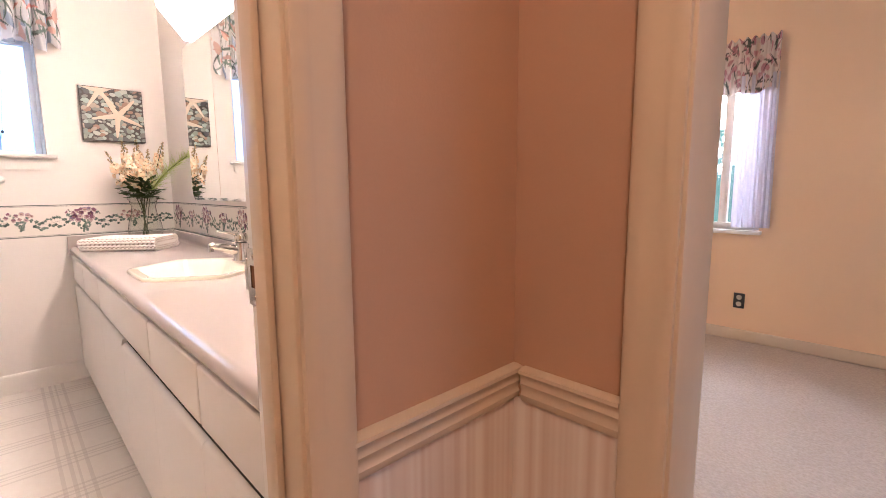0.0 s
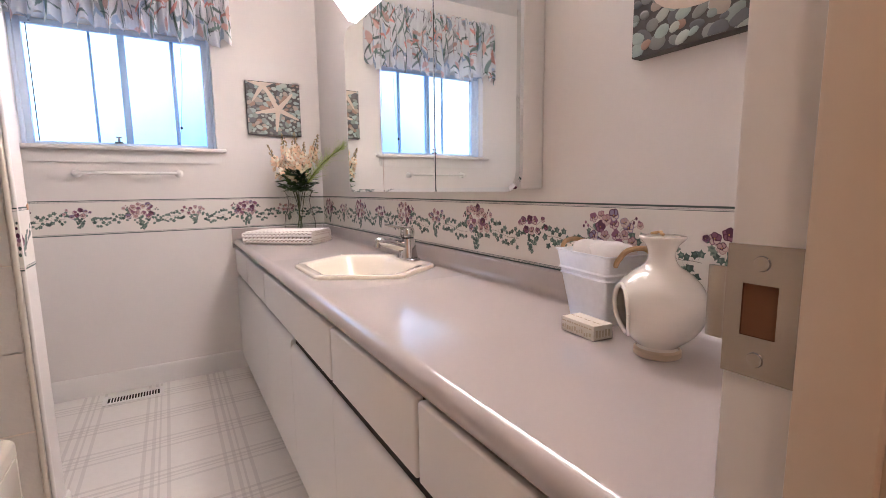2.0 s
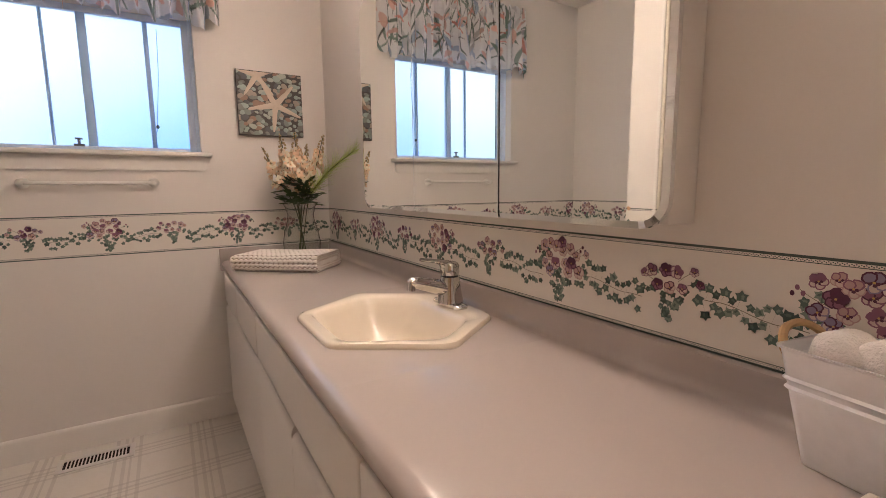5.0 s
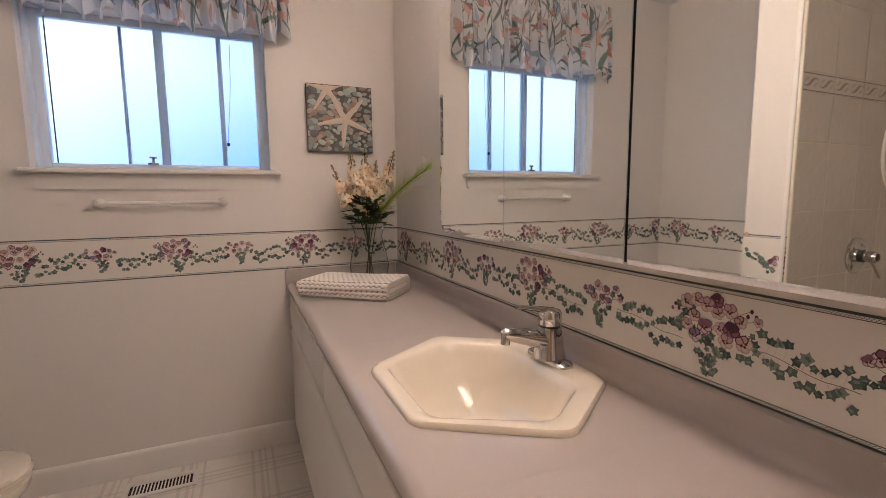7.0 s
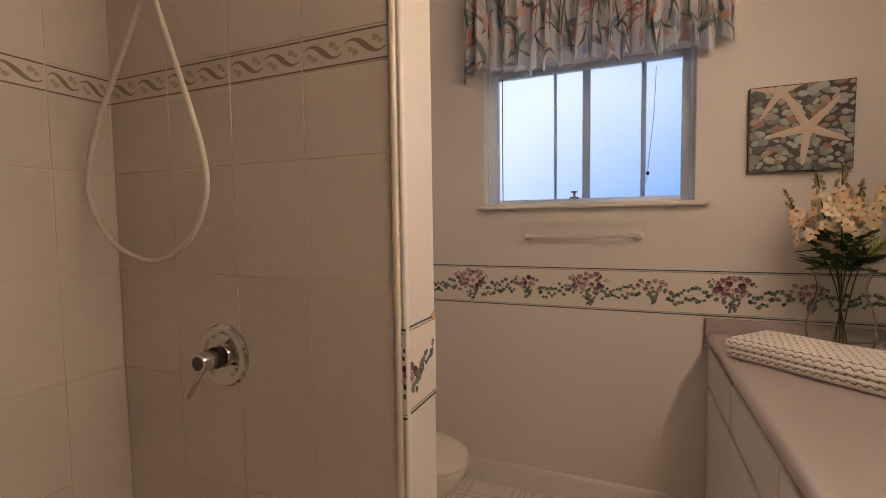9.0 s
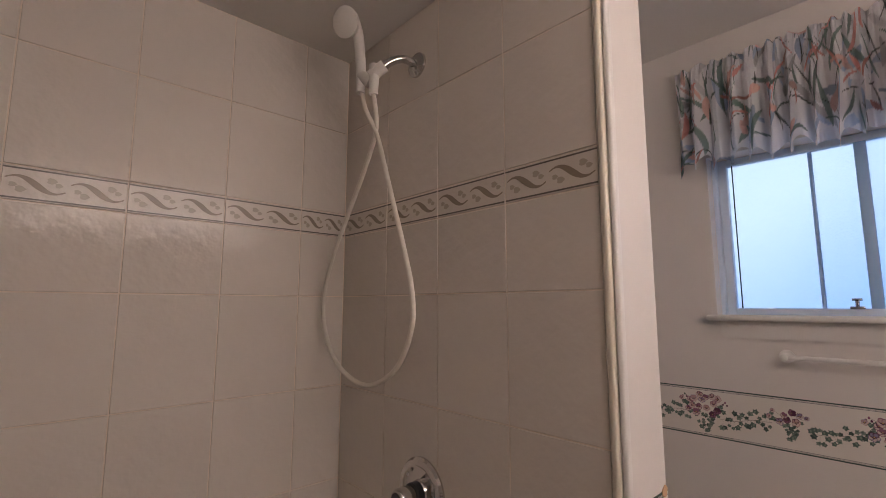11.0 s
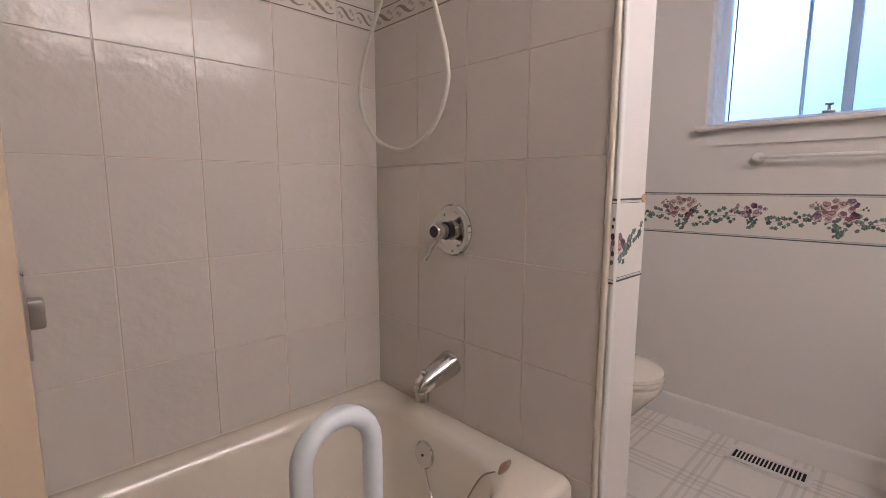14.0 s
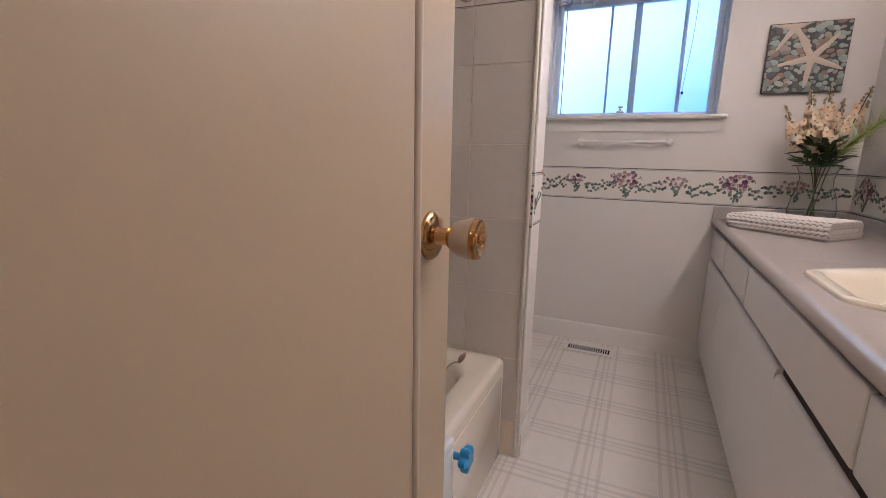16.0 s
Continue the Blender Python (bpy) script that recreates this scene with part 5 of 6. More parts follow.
def bouquet(bm, put, u, big, rng):
    """Heights are above the middle of the paper band: blossoms on top, leaves that run to a point below."""
    def leaf(x, y, r, ang, tones=(4, 5, 5, 6)):
        ivy(bm, put, u + x, y, r, ang, rng.choice(tones), 0.0013 + rng.uniform(0, 0.0003))
    deep, wide = (0.078, 0.050) if big else (0.058, 0.036)
    for i in range(34 if big else 22):
        f = (i + rng.random()) / (34 if big else 22)
        leaf(rng.uniform(-1, 1) * wide * (1 - 0.85 * f), 0.004 - deep * f, rng.uniform(0.0075, 0.0125) * (1 - 0.2 * f), rng.gauss(3.14, 0.8))
    for i in range(14 if big else 8):
        leaf(rng.choice([-1, 1]) * rng.uniform(0.035, 0.078) * (1 if big else 0.72), rng.uniform(-0.012, 0.048) * (1 if big else 0.8), rng.uniform(0.007, 0.0115), rng.uniform(0.5, 5.5))
    if big:
        spots = [(-0.050, 0.056), (-0.034, 0.036), (-0.010, 0.058), (0.012, 0.044), (0.038, 0.052), (-0.012, 0.016), (0.064, 0.006), (0.042, 0.022), (-0.046, 0.012), (0.018, 0.018), (0.012, 0.068), (-0.030, 0.066), (0.052, 0.038), (-0.028, -0.004), (0.030, -0.002)]
        sprigs = [(0.072, 0.062), (0.084, 0.046), (-0.076, 0.046)]
    else:
        spots = [(-0.032, 0.034), (-0.006, 0.044), (0.018, 0.034), (-0.020, 0.012), (0.008, 0.014), (0.030, 0.010)]
        sprigs = [(0.050, 0.044), (0.062, 0.022), (-0.050, 0.030)]
    for i, (x, y) in enumerate(spots):
        pansy(bm, put, u + x + rng.gauss(0, 0.002), y + rng.gauss(0, 0.002), rng.uniform(0.0105, 0.0145) * (1 if big else 0.88), rng, 0.0020 + 0.0008 * (i % 3))
    for k, (x, y) in enumerate(sprigs):
        stem(bm, put, (u + x * 0.4, y * 0.5), (u + x, y), 0.0006, 0.0012)
        if k == 1 or not big:
            pansy(bm, put, u + x, y, rng.uniform(0.007, 0.0095), rng, 0.0020)
        else:
            for dx, dy in ((0, 0), (0.008, -0.008), (-0.006, -0.010)):
                blob(bm, put, u + x + dx, y + dy, [(0.0034 * math.cos(t), 0.0046 * math.sin(t)) for t in [2 * math.pi * q / 6 for q in range(6)]], rng.choice([0, 1, 4]), 0.0015)


def vine(bm, put, u0, u1, rng):
    w = u1 - u0
    f = lambda s: -0.006 + 0.007 * math.sin(math.pi * (0.25 + 1.5 * s)) - 0.010 * s
    for i in range(4):
        stem(bm, put, (u0 + w * i / 4, f(i / 4)), (u0 + w * (i + 1) / 4, f((i + 1) / 4)), 0.0006, 0.0011, 0.12 if i % 2 else -0.12)
    n = max(4, int(w / 0.0066))
    for i in range(n):
        s = (i + rng.uniform(0.2, 0.8)) / n
        side = (1 if i % 2 else -1) * rng.uniform(0.003, 0.030)
        x, y = u0 + w * s, f(s) + side
        stem(bm, put, (u0 + w * max(0, s - 0.04), f(max(0, s - 0.04))), (x, y), 0.0004, 0.0012, 0.0)
        ivy(bm, put, x, y, rng.uniform(0.0085, 0.0140), rng.gauss(3.14 if side < 0 else 0.6, 0.9), rng.choice([4, 4, 5, 5, 6]), 0.0014 + rng.uniform(0, 0.0002))


def border(name, origin, udir, ndir, length, bigs, smalls, seed, step_trim=True):
    """A paper band along a wall from origin (at the band's middle height); bigs, smalls: places of the bouquets along it."""
    o, u, n = Vector(origin), Vector(udir), Vector(ndir)
    rng = random.Random(seed)
    put = lambda a, b, h: o + u * a + n * h + Vector((0, 0, b))
    half = 0.096

    def strip(bm, b0, b1, h):
        c = [put(a, b, q) for q in (0.0, h) for a, b in ((0, b0), (length, b0), (length, b1), (0, b1))]
        v = [bm.verts.new(p) for p in c]
        for f in ((4, 5, 6, 7), (0, 1, 5, 4), (1, 2, 6, 5), (2, 3, 7, 6), (3, 0, 4, 7)):
            bm.faces.new([v[i] for i in f])
    b = bm_new()
    strip(b, -half, half, 0.0008)
    base = setting(name, b, BORDER_PAPER, "wallpaper border printed with pansies and ivy", False)
    for b0, b1 in ((half - 0.0050, half - 0.0006), (half - 0.0112, half - 0.0100), (-half + 0.0006, -half + 0.0050), (-half + 0.0100, -half + 0.0112)):
        b = bm_new()
        strip(b, b0, b1, 0.0014)
        part("border_line", b, BORDER_LINE, base, smooth=False)
    # a row of small checks between each pair of lines
    for mid in (half - 0.0075, -half + 0.0075):
        b = bm_new()
        for i in range(int(length / 0.0026)):
            a0, lift = i * 0.0026 + 0.0006, (0.0008 if i % 2 else -0.0008)
            b.faces.new([b.verts.new(put(a, mid + lift + q, 0.0013)) for a, q in ((a0, -0.0008), (a0 + 0.0016, -0.0008), (a0 + 0.0016, 0.0008), (a0, 0.0008))])
        tagged(part("border_checks", b, BORDER_LINE, base, smooth=False), kind="stuff")
    b = bm_new()
    ks = sorted([(p, True) for p in bigs] + [(p, False) for p in smalls])
    for p, big in ks:
        bouquet(b, put, p, big, rng)
    if not ks:
        for _ in range(26):
            s = rng.random()
            ivy(b, put, 0.020 + 0.115 * s, -0.048 + 0.085 * s + rng.gauss(0, 0.012), rng.uniform(0.008, 0.0135), rng.uniform(1.5, 5), rng.choice([4, 5, 5, 6]), 0.0014 + rng.uniform(0, 0.0002))
        for x, y in ((0.014, 0.006), (0.016, -0.018), (0.030, -0.008)):
            pansy(b, put, x, y, 0.0115, rng, 0.0022)
    marks = [-0.28] + [p for p, _ in ks] + [length + 0.28]
    for p, q in zip(marks, marks[1:]) if ks else []:
        lo, hi = max(p + 0.055, 0.01), min(q - 0.055, length - 0.01)
        if hi - lo > 0.03:
            vine(b, put, lo, hi, rng)
    # keep the print on its own wall
    bad = [f for f in b.faces if any((v.co - o).dot(u) < 0.001 or (v.co - o).dot(u) > length - 0.001 for v in f.verts)]
    bmesh.ops.delete(b, geom=bad, context="FACES")
    tagged(part("flower_print", b, PRINT, base, "pansies in plum and mauve with ivy leaves", smooth=False), kind="stuff")


ZB = 1.013
border("border_north", (XW, YB, ZB), (1, 0, 0), (0, -1, 0), XE - XW, [0.142, 0.708, 1.274, 1.840, 2.406, 2.972], [0.425, 0.991, 1.557, 2.123, 2.689], 1)
border("border_west", (XW, YB, ZB), (0, -1, 0), (1, 0, 0), 2.21, [0.50, 1.061, 1.627, 2.19], [0.24, 0.793, 1.347, 1.91], 2)
border("border_south", (XW, -1.425, ZB), (1, 0, 0), (0, 1, 0), 1.178, [0.16, 0.73], [0.44, 1.02], 3)
border("border_partition_end", (-1.7265, -0.53, ZB), (-1, 0, 0), (0, 1, 0), 0.1455, [], [], 4)
border("border_partition_side", (-1.872, -0.53, ZB), (0, -1, 0), (-1, 0, 0), 0.895, [0.25, 0.81], [0.53], 6)


def corner_paper():
    """The border's paper carried round the corner bead, with one dark pansy on it."""
    b = box(bm_new(), (XF - 0.0022, -0.5335, ZB - 0.096), (XF - 0.0012, -0.5230, ZB + 0.096))
    base = setting("border_corner", b, BORDER_PAPER, "wallpaper border carried round the corner bead", False)
    for z0, z1 in ((0.091, 0.0954), (0.0848, 0.086), (-0.0954, -0.091), (-0.086, -0.0848)):
        part("border_line", box(bm_new(), (XF - 0.0014, -0.5334, ZB + z0), (XF - 0.0007, -0.5231, ZB + z1)), BORDER_LINE, base, smooth=False)
    b = bm_new()
    put = lambda a, q, h: Vector((XF - 0.0012 + h, -0.5283 + a, ZB + q))
    for y, z, r, mi in ((0, 0.012, 0.0048, 0), (0.001, -0.002, 0.0046, 1), (-0.001, -0.014, 0.0044, 3), (0.001, -0.026, 0.004, 4), (-0.001, 0.034, 0.003, 0), (0.001, 0.050, 0.0028, 4), (0, -0.046, 0.0036, 5)):
        blob(b, put, y, z, [(r * math.cos(t), 1.7 * r * math.sin(t)) for t in [2 * math.pi * k / 8 for k in range(8)]], mi, 0.0008)
    tagged(part("flower_print", b, PRINT, base, "dark plum pansy and leaves", smooth=False), kind="stuff")


corner_paper()


def torn_paper():
    b = bm_new()
    rng = random.Random(4)
    pts = [(0.013 * math.cos(a) * rng.uniform(0.6, 1.2), 0.010 * math.sin(a) * rng.uniform(0.6, 1.2)) for a in [2 * math.pi * i / 11 for i in range(11)]]
    f = b.faces.new([b.verts.new((-1.856 + x, -0.5290, ZB + 0.094 + z)) for x, z in pts])
    r = bmesh.ops.extrude_face_region(b, geom=[f])
    bmesh.ops.translate(b, verts=[v for v in r["geom"] if isinstance(v, bmesh.types.BMVert)], vec=(0, 0.0022, 0.001))
    solid("torn_wallpaper", b, surface("torn_paper_tan", (0.62, 0.38, 0.22), 0.8), "small tan tear in the wallpaper border's edge", "wallpaper tear")


torn_paper()


# ---- pictures ----
def starfish(bm, put, cx, cy, r, ang, mi, inside):
    tips = []
    n = 5
    for i in range(n):
        a = ang + i * 2 * math.pi / n
        m = 7
        rows = []
        for k in range(m + 1):
            s = k / m
            w = r * (0.085 * (1 - s) ** 0.6 + 0.030)
            d = r * s
            c, t = math.cos(a), math.sin(a)
            row = []
            for q, h in ((-1, 0.0004), (-0.45, 0.0026), (0.45, 0.0026), (1, 0.0004)):
                x, y = cx + d * c - w * q * t, cy + d * t + w * q * c
                row.append((max(0.004, min(inside - 0.004, x)), max(0.004, min(inside - 0.004, y)), h * (1 - 0.4 * s) + 0.0012))
            rows.append([bm.verts.new(put(*p)) for p in row])
        ring_faces(bm, rows, False, mi)


def picture(name, origin, udir, ndir, size, label, seed, shells):
    """A stretched canvas with pebbles and starfish; origin: its lower corner on the wall."""
    o, u, n = Vector(origin), Vector(udir), Vector(ndir)
    rng = random.Random(seed)
    t = 0.032
    put = lambda a, b, h: o + u * a + n * (t + h) + Vector((0, 0, b))
    p = thing(name, o + u * size / 2, label, "picture")
    b = bm_new()
    c = [[b.verts.new(o + u * a + n * h + Vector((0, 0, z))) for a, z in ((0, 0), (size, 0), (size, size), (0, size))] for h in (0.001, t)]
    ring_faces(b, c)
    b.faces.new(c[0][::-1]); b.faces.new(c[1])
    part("canvas", b, surface("dark_wet_gravel", (0.075, 0.068, 0.062), 0.6, vary=0.3, big=12, fine=60), p)
    mats = [surface("pebble_" + k, col, 0.45, vary=0.12, big=40, fine=200, bumps=0.05) for k, col in (("grey", (0.21, 0.22, 0.20)), ("green", (0.22, 0.26, 0.23)), ("pale", (0.42, 0.45, 0.40)), ("rust", (0.30, 0.19, 0.14)), ("slate", (0.10, 0.105, 0.11)), ("tan", (0.37, 0.31, 0.25)), ("aqua", (0.33, 0.40, 0.37)))]
    b = bm_new()
    n_p = int(170 * (size / 0.325) ** 2)
    g = math.sqrt(n_p)
    for i in range(n_p):
        gx, gy = (i % int(g) + rng.uniform(0.1, 0.9)) / int(g) * size, (i // int(g) + rng.uniform(0.1, 0.9)) / int(g) * size
        ra = rng.uniform(0.010, 0.023)
        rb, an = ra * rng.uniform(0.55, 0.9), rng.uniform(-0.7, 0.7)
        mi = rng.choice([0, 1, 1, 2, 2, 3, 4, 5, 6, 6])
        rings = []
        hz = rng.uniform(0, 0.0010)
        for s, h in ((1.0, 0.0002), (0.85, 0.0008), (0.45, 0.0012)):
            ring = []
            for k in range(10):
                q = 2 * math.pi * k / 10
                x, y = s * ra * math.cos(q), s * rb * math.sin(q)
                ring.append(b.verts.new(put(max(0.0015, min(size - 0.0015, gx + x * math.cos(an) - y * math.sin(an))), max(0.0015, min(size - 0.0015, gy + x * math.sin(an) + y * math.cos(an))), h + hz)))
            rings.append(ring)
        ring_faces(b, rings, True, mi)
        b.faces.new(rings[-1]).material_index = mi
    part("pebble_print", b, mats, p, "grey, green and rust pebbles")
    b = bm_new()
    sand = surface("starfish_sand", (0.62, 0.52, 0.42), 0.7, vary=0.08, big=30, fine=300, bumps=0.2)
    for kind, cx, cy, r, an in shells:
        b = bm_new()
        if kind == "star":
            starfish(b, put, cx * size, cy * size, r * size, radians(an), 0, size)
        else:
            rings = []
            for s, h in ((1, 0.0018), (0.92, 0.0045), (0.6, 0.007), (0.2, 0.008)):
                rings.append([b.verts.new(put(max(0.002, min(size - 0.002, cx * size + s * r * size * math.cos(q))), max(0.002, min(size - 0.002, cy * size + s * r * 0.62 * size * math.sin(q))), h)) for q in [2 * math.pi * k / 24 for k in range(24)]])
            ring_faces(b, rings)
            b.faces.new(rings[-1])
        part("starfish" if kind == "star" else "shell", b, sand, p, "pale sand-coloured shape")


picture("picture", (XW, 0.650, 1.503), (0, -1, 0), (1, 0, 0), 0.326, "square canvas of pebbles with two pale starfish", 3, [("star", 0.43, 0.49, 0.43, -84), ("star", 0.70, 0.93, 0.37, -130)])
picture("picture", (-0.253, YB, 1.424), (-1, 0, 0), (0, -1, 0), 0.326, "square canvas of pebbles with a large pale shell", 9, [("shell", 0.55, 0.40, 0.33, 0), ("shell", 0.15, 0.72, 0.13, 0)])

# ---- things on the countertop ----
def flower_vase():
    cx, cy, z0 = -2.845, 0.570, COUNTER
    v = thing("glass_vase", (cx, cy, z0), "clear glass vase with a waisted neck on the countertop", "vase")
    prof = [(0.060, 0.0), (0.072, 0.004), (0.092, 0.05), (0.096, 0.09), (0.086, 0.15), (0.070, 0.20), (0.066, 0.235), (0.076, 0.275), (0.090, 0.298),
            (0.087, 0.298), (0.073, 0.275), (0.063, 0.235), (0.067, 0.20), (0.083, 0.15), (0.093, 0.09), (0.089, 0.05), (0.069, 0.012), (0.02, 0.010)]
    g = part("glass", lathe(bm_new(), prof, pose(cx, cy, z0 + 0.0005), 40), glassy("vase_glass", (0.96, 0.97, 0.96), 0.0, 1.2), v)
    g.visible_shadow = False
    f = thing("flower_bunch", (cx, cy, z0 + 0.02), "bunch of pale peach silk delphiniums with a green grass spray", "flowers")
    rng = random.Random(12)
    STEM, LEAF = surface("stem_green", (0.06, 0.075, 0.03), 0.6, vary=0.15), surface("dark_leaf_green", (0.055, 0.105, 0.025), 0.55, vary=0.25, big=20)
    PET, PET2, BUD = surface("peach_petal", (0.93, 0.66, 0.44), 0.6, vary=0.10, big=30), surface("cream_petal", (0.93, 0.82, 0.64), 0.6, vary=0.08, big=30), surface("bud_tan", (0.40, 0.30, 0.16), 0.6, vary=0.2, big=20)
    base = Vector((cx + 0.01, cy - 0.005, z0 + 0.03))
    neck = Vector((cx, cy, z0 + 0.27))
    spikes = [((-0.02, -0.165), 0.575), ((0.01, -0.085), 0.64), ((0.0, -0.01), 0.655), ((-0.03, 0.055), 0.60), ((0.03, 0.13), 0.645), ((-0.05, -0.04), 0.55)]
    for (dx, dy), hh in spikes:
        top = Vector((cx + dx, cy + dy, z0 + hh))
        mid = neck + Vector((dx * 0.15, dy * 0.15, 0))
        path = smooth_path([base + Vector((dx * 0.2, -dy * 0.15, 0)), mid, (mid + top) / 2 + Vector((0, dy * 0.06, 0.01)), top], 8)
        part("stem", tube(bm_new(), path, 0.0022, 6), STEM, f)
        b = bm_new()
        up = (path[-1] - path[-6]).normalized()
        L = 0.215
        for k in range(50):
            s = k / 49
            c = path[-1] - up * L * s
            r = (0.004 + 0.034 * s) * rng.uniform(0.7, 1.2)
            a = rng.uniform(0, 6.28)
            side = Vector((math.cos(a), math.sin(a), rng.uniform(-0.1, 0.4)))
            ctr = c + side * r
            if s < 0.42:
                q = rng.uniform(0.005, 0.0075) * (0.6 + s)
                m = Matrix.Translation(ctr)
                lathe(b, [(q * 0.3, -q), (q, -q * 0.2), (q * 0.8, q * 0.6), (q * 0.2, q * 1.2)], m, 6, 2)
            else:
                nrm = side.normalized()
                t1 = nrm.cross(Vector((0, 0, 1))).normalized()
                t2 = nrm.cross(t1)
                for i in range(5):
                    an = a + i * 2 * math.pi / 5
                    d = t1 * math.cos(an) + t2 * math.sin(an)
                    e = nrm.cross(d)
                    w = rng.uniform(0.016, 0.024)
                    pts = [ctr, ctr + d * w * 0.6 + e * w * 0.45 + nrm * 0.003, ctr + d * w * 1.15 + e * w * 0.15 + nrm * 0.0045, ctr + d * w * 1.1 - e * w * 0.25 + nrm * 0.004, ctr + d * w * 0.55 - e * w * 0.45 + nrm * 0.0025]
                    b.faces.new([b.verts.new(p) for p in pts]).material_index = 0 if rng.random() < 0.62 else 1
                lathe(b, [(0.0045, 0), (0.003, 0.006)], Matrix.Translation(ctr + nrm * 0.002), 6, 2)
        part("flower_spike", b, [PET, PET2, BUD], f, "peach and cream blossoms on a spike")
    b = bm_new()
    for k in range(150):
        a, s = rng.uniform(0, 6.28), rng.random()
        c = neck + Vector((math.cos(a) * rng.uniform(0, 0.06), math.sin(a) * rng.uniform(0, 0.080), rng.uniform(0.02, 0.14)))
        d = Vector((math.cos(a), math.sin(a), rng.uniform(-0.15, 0.7))).normalized()
        e = d.cross(Vector((rng.uniform(-.3, .3), rng.uniform(-.3, .3), 1))).normalized()
        L = rng.uniform(0.045, 0.08)
        w = L * 0.30
        pts = [c, c + d * L * 0.3 + e * w, c + d * L * 0.45 + e * w * 0.45, c + d * L * 0.7 + e * w * 0.8, c + d * L, c + d * L * 0.7 - e * w * 0.8, c + d * L * 0.45 - e * w * 0.45, c + d * L * 0.3 - e * w]
        b.faces.new([b.verts.new(p) for p in pts])
    part("foliage", b, LEAF, f, "dark green lobed leaves")
    tip = Vector((cx + 0.32, cy + 0.185, z0 + 0.545))
    path = smooth_path([base, neck + Vector((0.02, 0.03, 0)), neck + Vector((0.075, 0.05, 0.09)), (neck + tip) / 2 + Vector((0.02, 0.015, 0.05)), tip], 10)
    b = tube(bm_new(), path, 0.002, 6)
    part("stem", b, STEM, f)
    b = bm_new()
    for k in range(420):
        s = rng.uniform(0.45, 1.0)
        p = path[min(len(path) - 2, int(s * (len(path) - 1)))]
        d = (path[-1] - path[-8]).normalized()
        out = Vector((rng.uniform(-1, 1), rng.uniform(-1, 1), rng.uniform(-0.3, 1))).normalized()
        q = p + (d * 0.8 + out * 0.75).normalized() * rng.uniform(0.05, 0.125)
        e = d.cross(out).normalized() * 0.0014
        b.faces.new([b.verts.new(x) for x in (p - e, p + e, q)])
    part("grass_spray", b, surface("lime_grass", (0.44, 0.54, 0.15), 0.6, vary=0.15, big=30), f, "lime green feathery grass")


flower_vase()


def galvanised_pail():
    cx, cy, z0, H = -0.588, 0.698, COUNTER, 0.156
    p = thing("metal_pail", (cx, cy, z0), "rectangular galvanised pail with rope handles", "pail")
    ZINC = surface("galvanised_zinc", (0.84, 0.86, 0.90), 0.30, 1.0, vary=0.10, big=14, fine=60, bumps=0.06, rvary=0.05)
    rot = Matrix.Rotation(radians(-9), 4, "Z")

    def ring(s, z, k=0.0):
        hx, hy = 0.062 + 0.026 * s + k, 0.048 + 0.022 * s + k
        return [Vector((cx, cy, z)) + rot @ Vector((x, y, 0)) for x, y in rrect(-hx, -hy, hx, hy, 0.012, 5)]
    b = bm_new()
    zs = [(0, 0, 0), (0.62, 0.62, 0), (0.645, 0.645, 0.003), (0.67, 0.67, 0), (0.70, 0.70, 0), (0.725, 0.725, 0.003), (0.75, 0.75, 0), (0.97, 0.97, 0), (0.985, 0.985, 0.003), (1.0, 1.0, 0.003), (1.0, 1.0, -0.001), (0.9, 0.9, -0.002)]
    rings = [[b.verts.new(q) for q in ring(s, z0 + 0.001 + H * h, k)] for s, h, k in zs]
    ring_faces(b, rings)
    b.faces.new(rings[0][::-1]); b.faces.new(rings[-1])
    part("bucket", b, ZINC, p)
    ROPE = surface("tan_rope", (0.45, 0.29, 0.15), 0.85, vary=0.2, big=40, fine=300, bumps=0.6)
    for sx in (-1, 1):
        e = sx * 0.084
        pts = smooth_path([Vector((cx, cy, z0)) + rot @ Vector(q) for q in ((e, -0.046, 0.136), (e * 1.10, -0.046, 0.150), (e * 1.20, -0.030, 0.170), (e * 1.22, 0.010, 0.172), (e * 1.12, 0.040, 0.156), (e * 1.02, 0.044, 0.136))], 6)
        part("rope_handle", tube(bm_new(), pts, 0.0055, 8), ROPE, p, "tan rope handle")
    w = thing("rolled_washcloths", (cx, cy, z0 + 0.11), "white rolled washcloths filling the metal pail", "washcloths")
    TERRY = surface("white_terry", (0.80, 0.76, 0.73), 0.95, vary=0.05, fine=300, bumps=0.8, dist=0.003)
    for (dx, dy), L in zip(((-0.045, 0.0), (0.0, 0.012), (0.043, -0.004)), (0.085, 0.09, 0.085)):
        b = bm_new()
        c = Vector((cx, cy, z0 + 0.150)) + rot @ Vector((dx, dy, 0))
        rings = []
        for i in range(15):
            s = -1 + 2 * i / 14
            rad = 0.031 * (1 - abs(s) ** 5) ** 0.5 + 0.001
            rings.append([b.verts.new(c + rot @ Vector((rad * math.cos(a) * (1 + 0.10 * math.sin(3 * a + dx * 90) + 0.06 * math.sin(7 * s + a)), s * L * 0.5, 0.85 * rad * math.sin(a) * (1 + 0.07 * math.sin(2 * a + 4 * s))))) for a in [2 * math.pi * q / 24 for q in range(24)]])
        ring_faces(b, rings)
        b.faces.new(rings[0][::-1]); b.faces.new(rings[-1])
        part("washcloth", b, TERRY, w)


galvanised_pail()


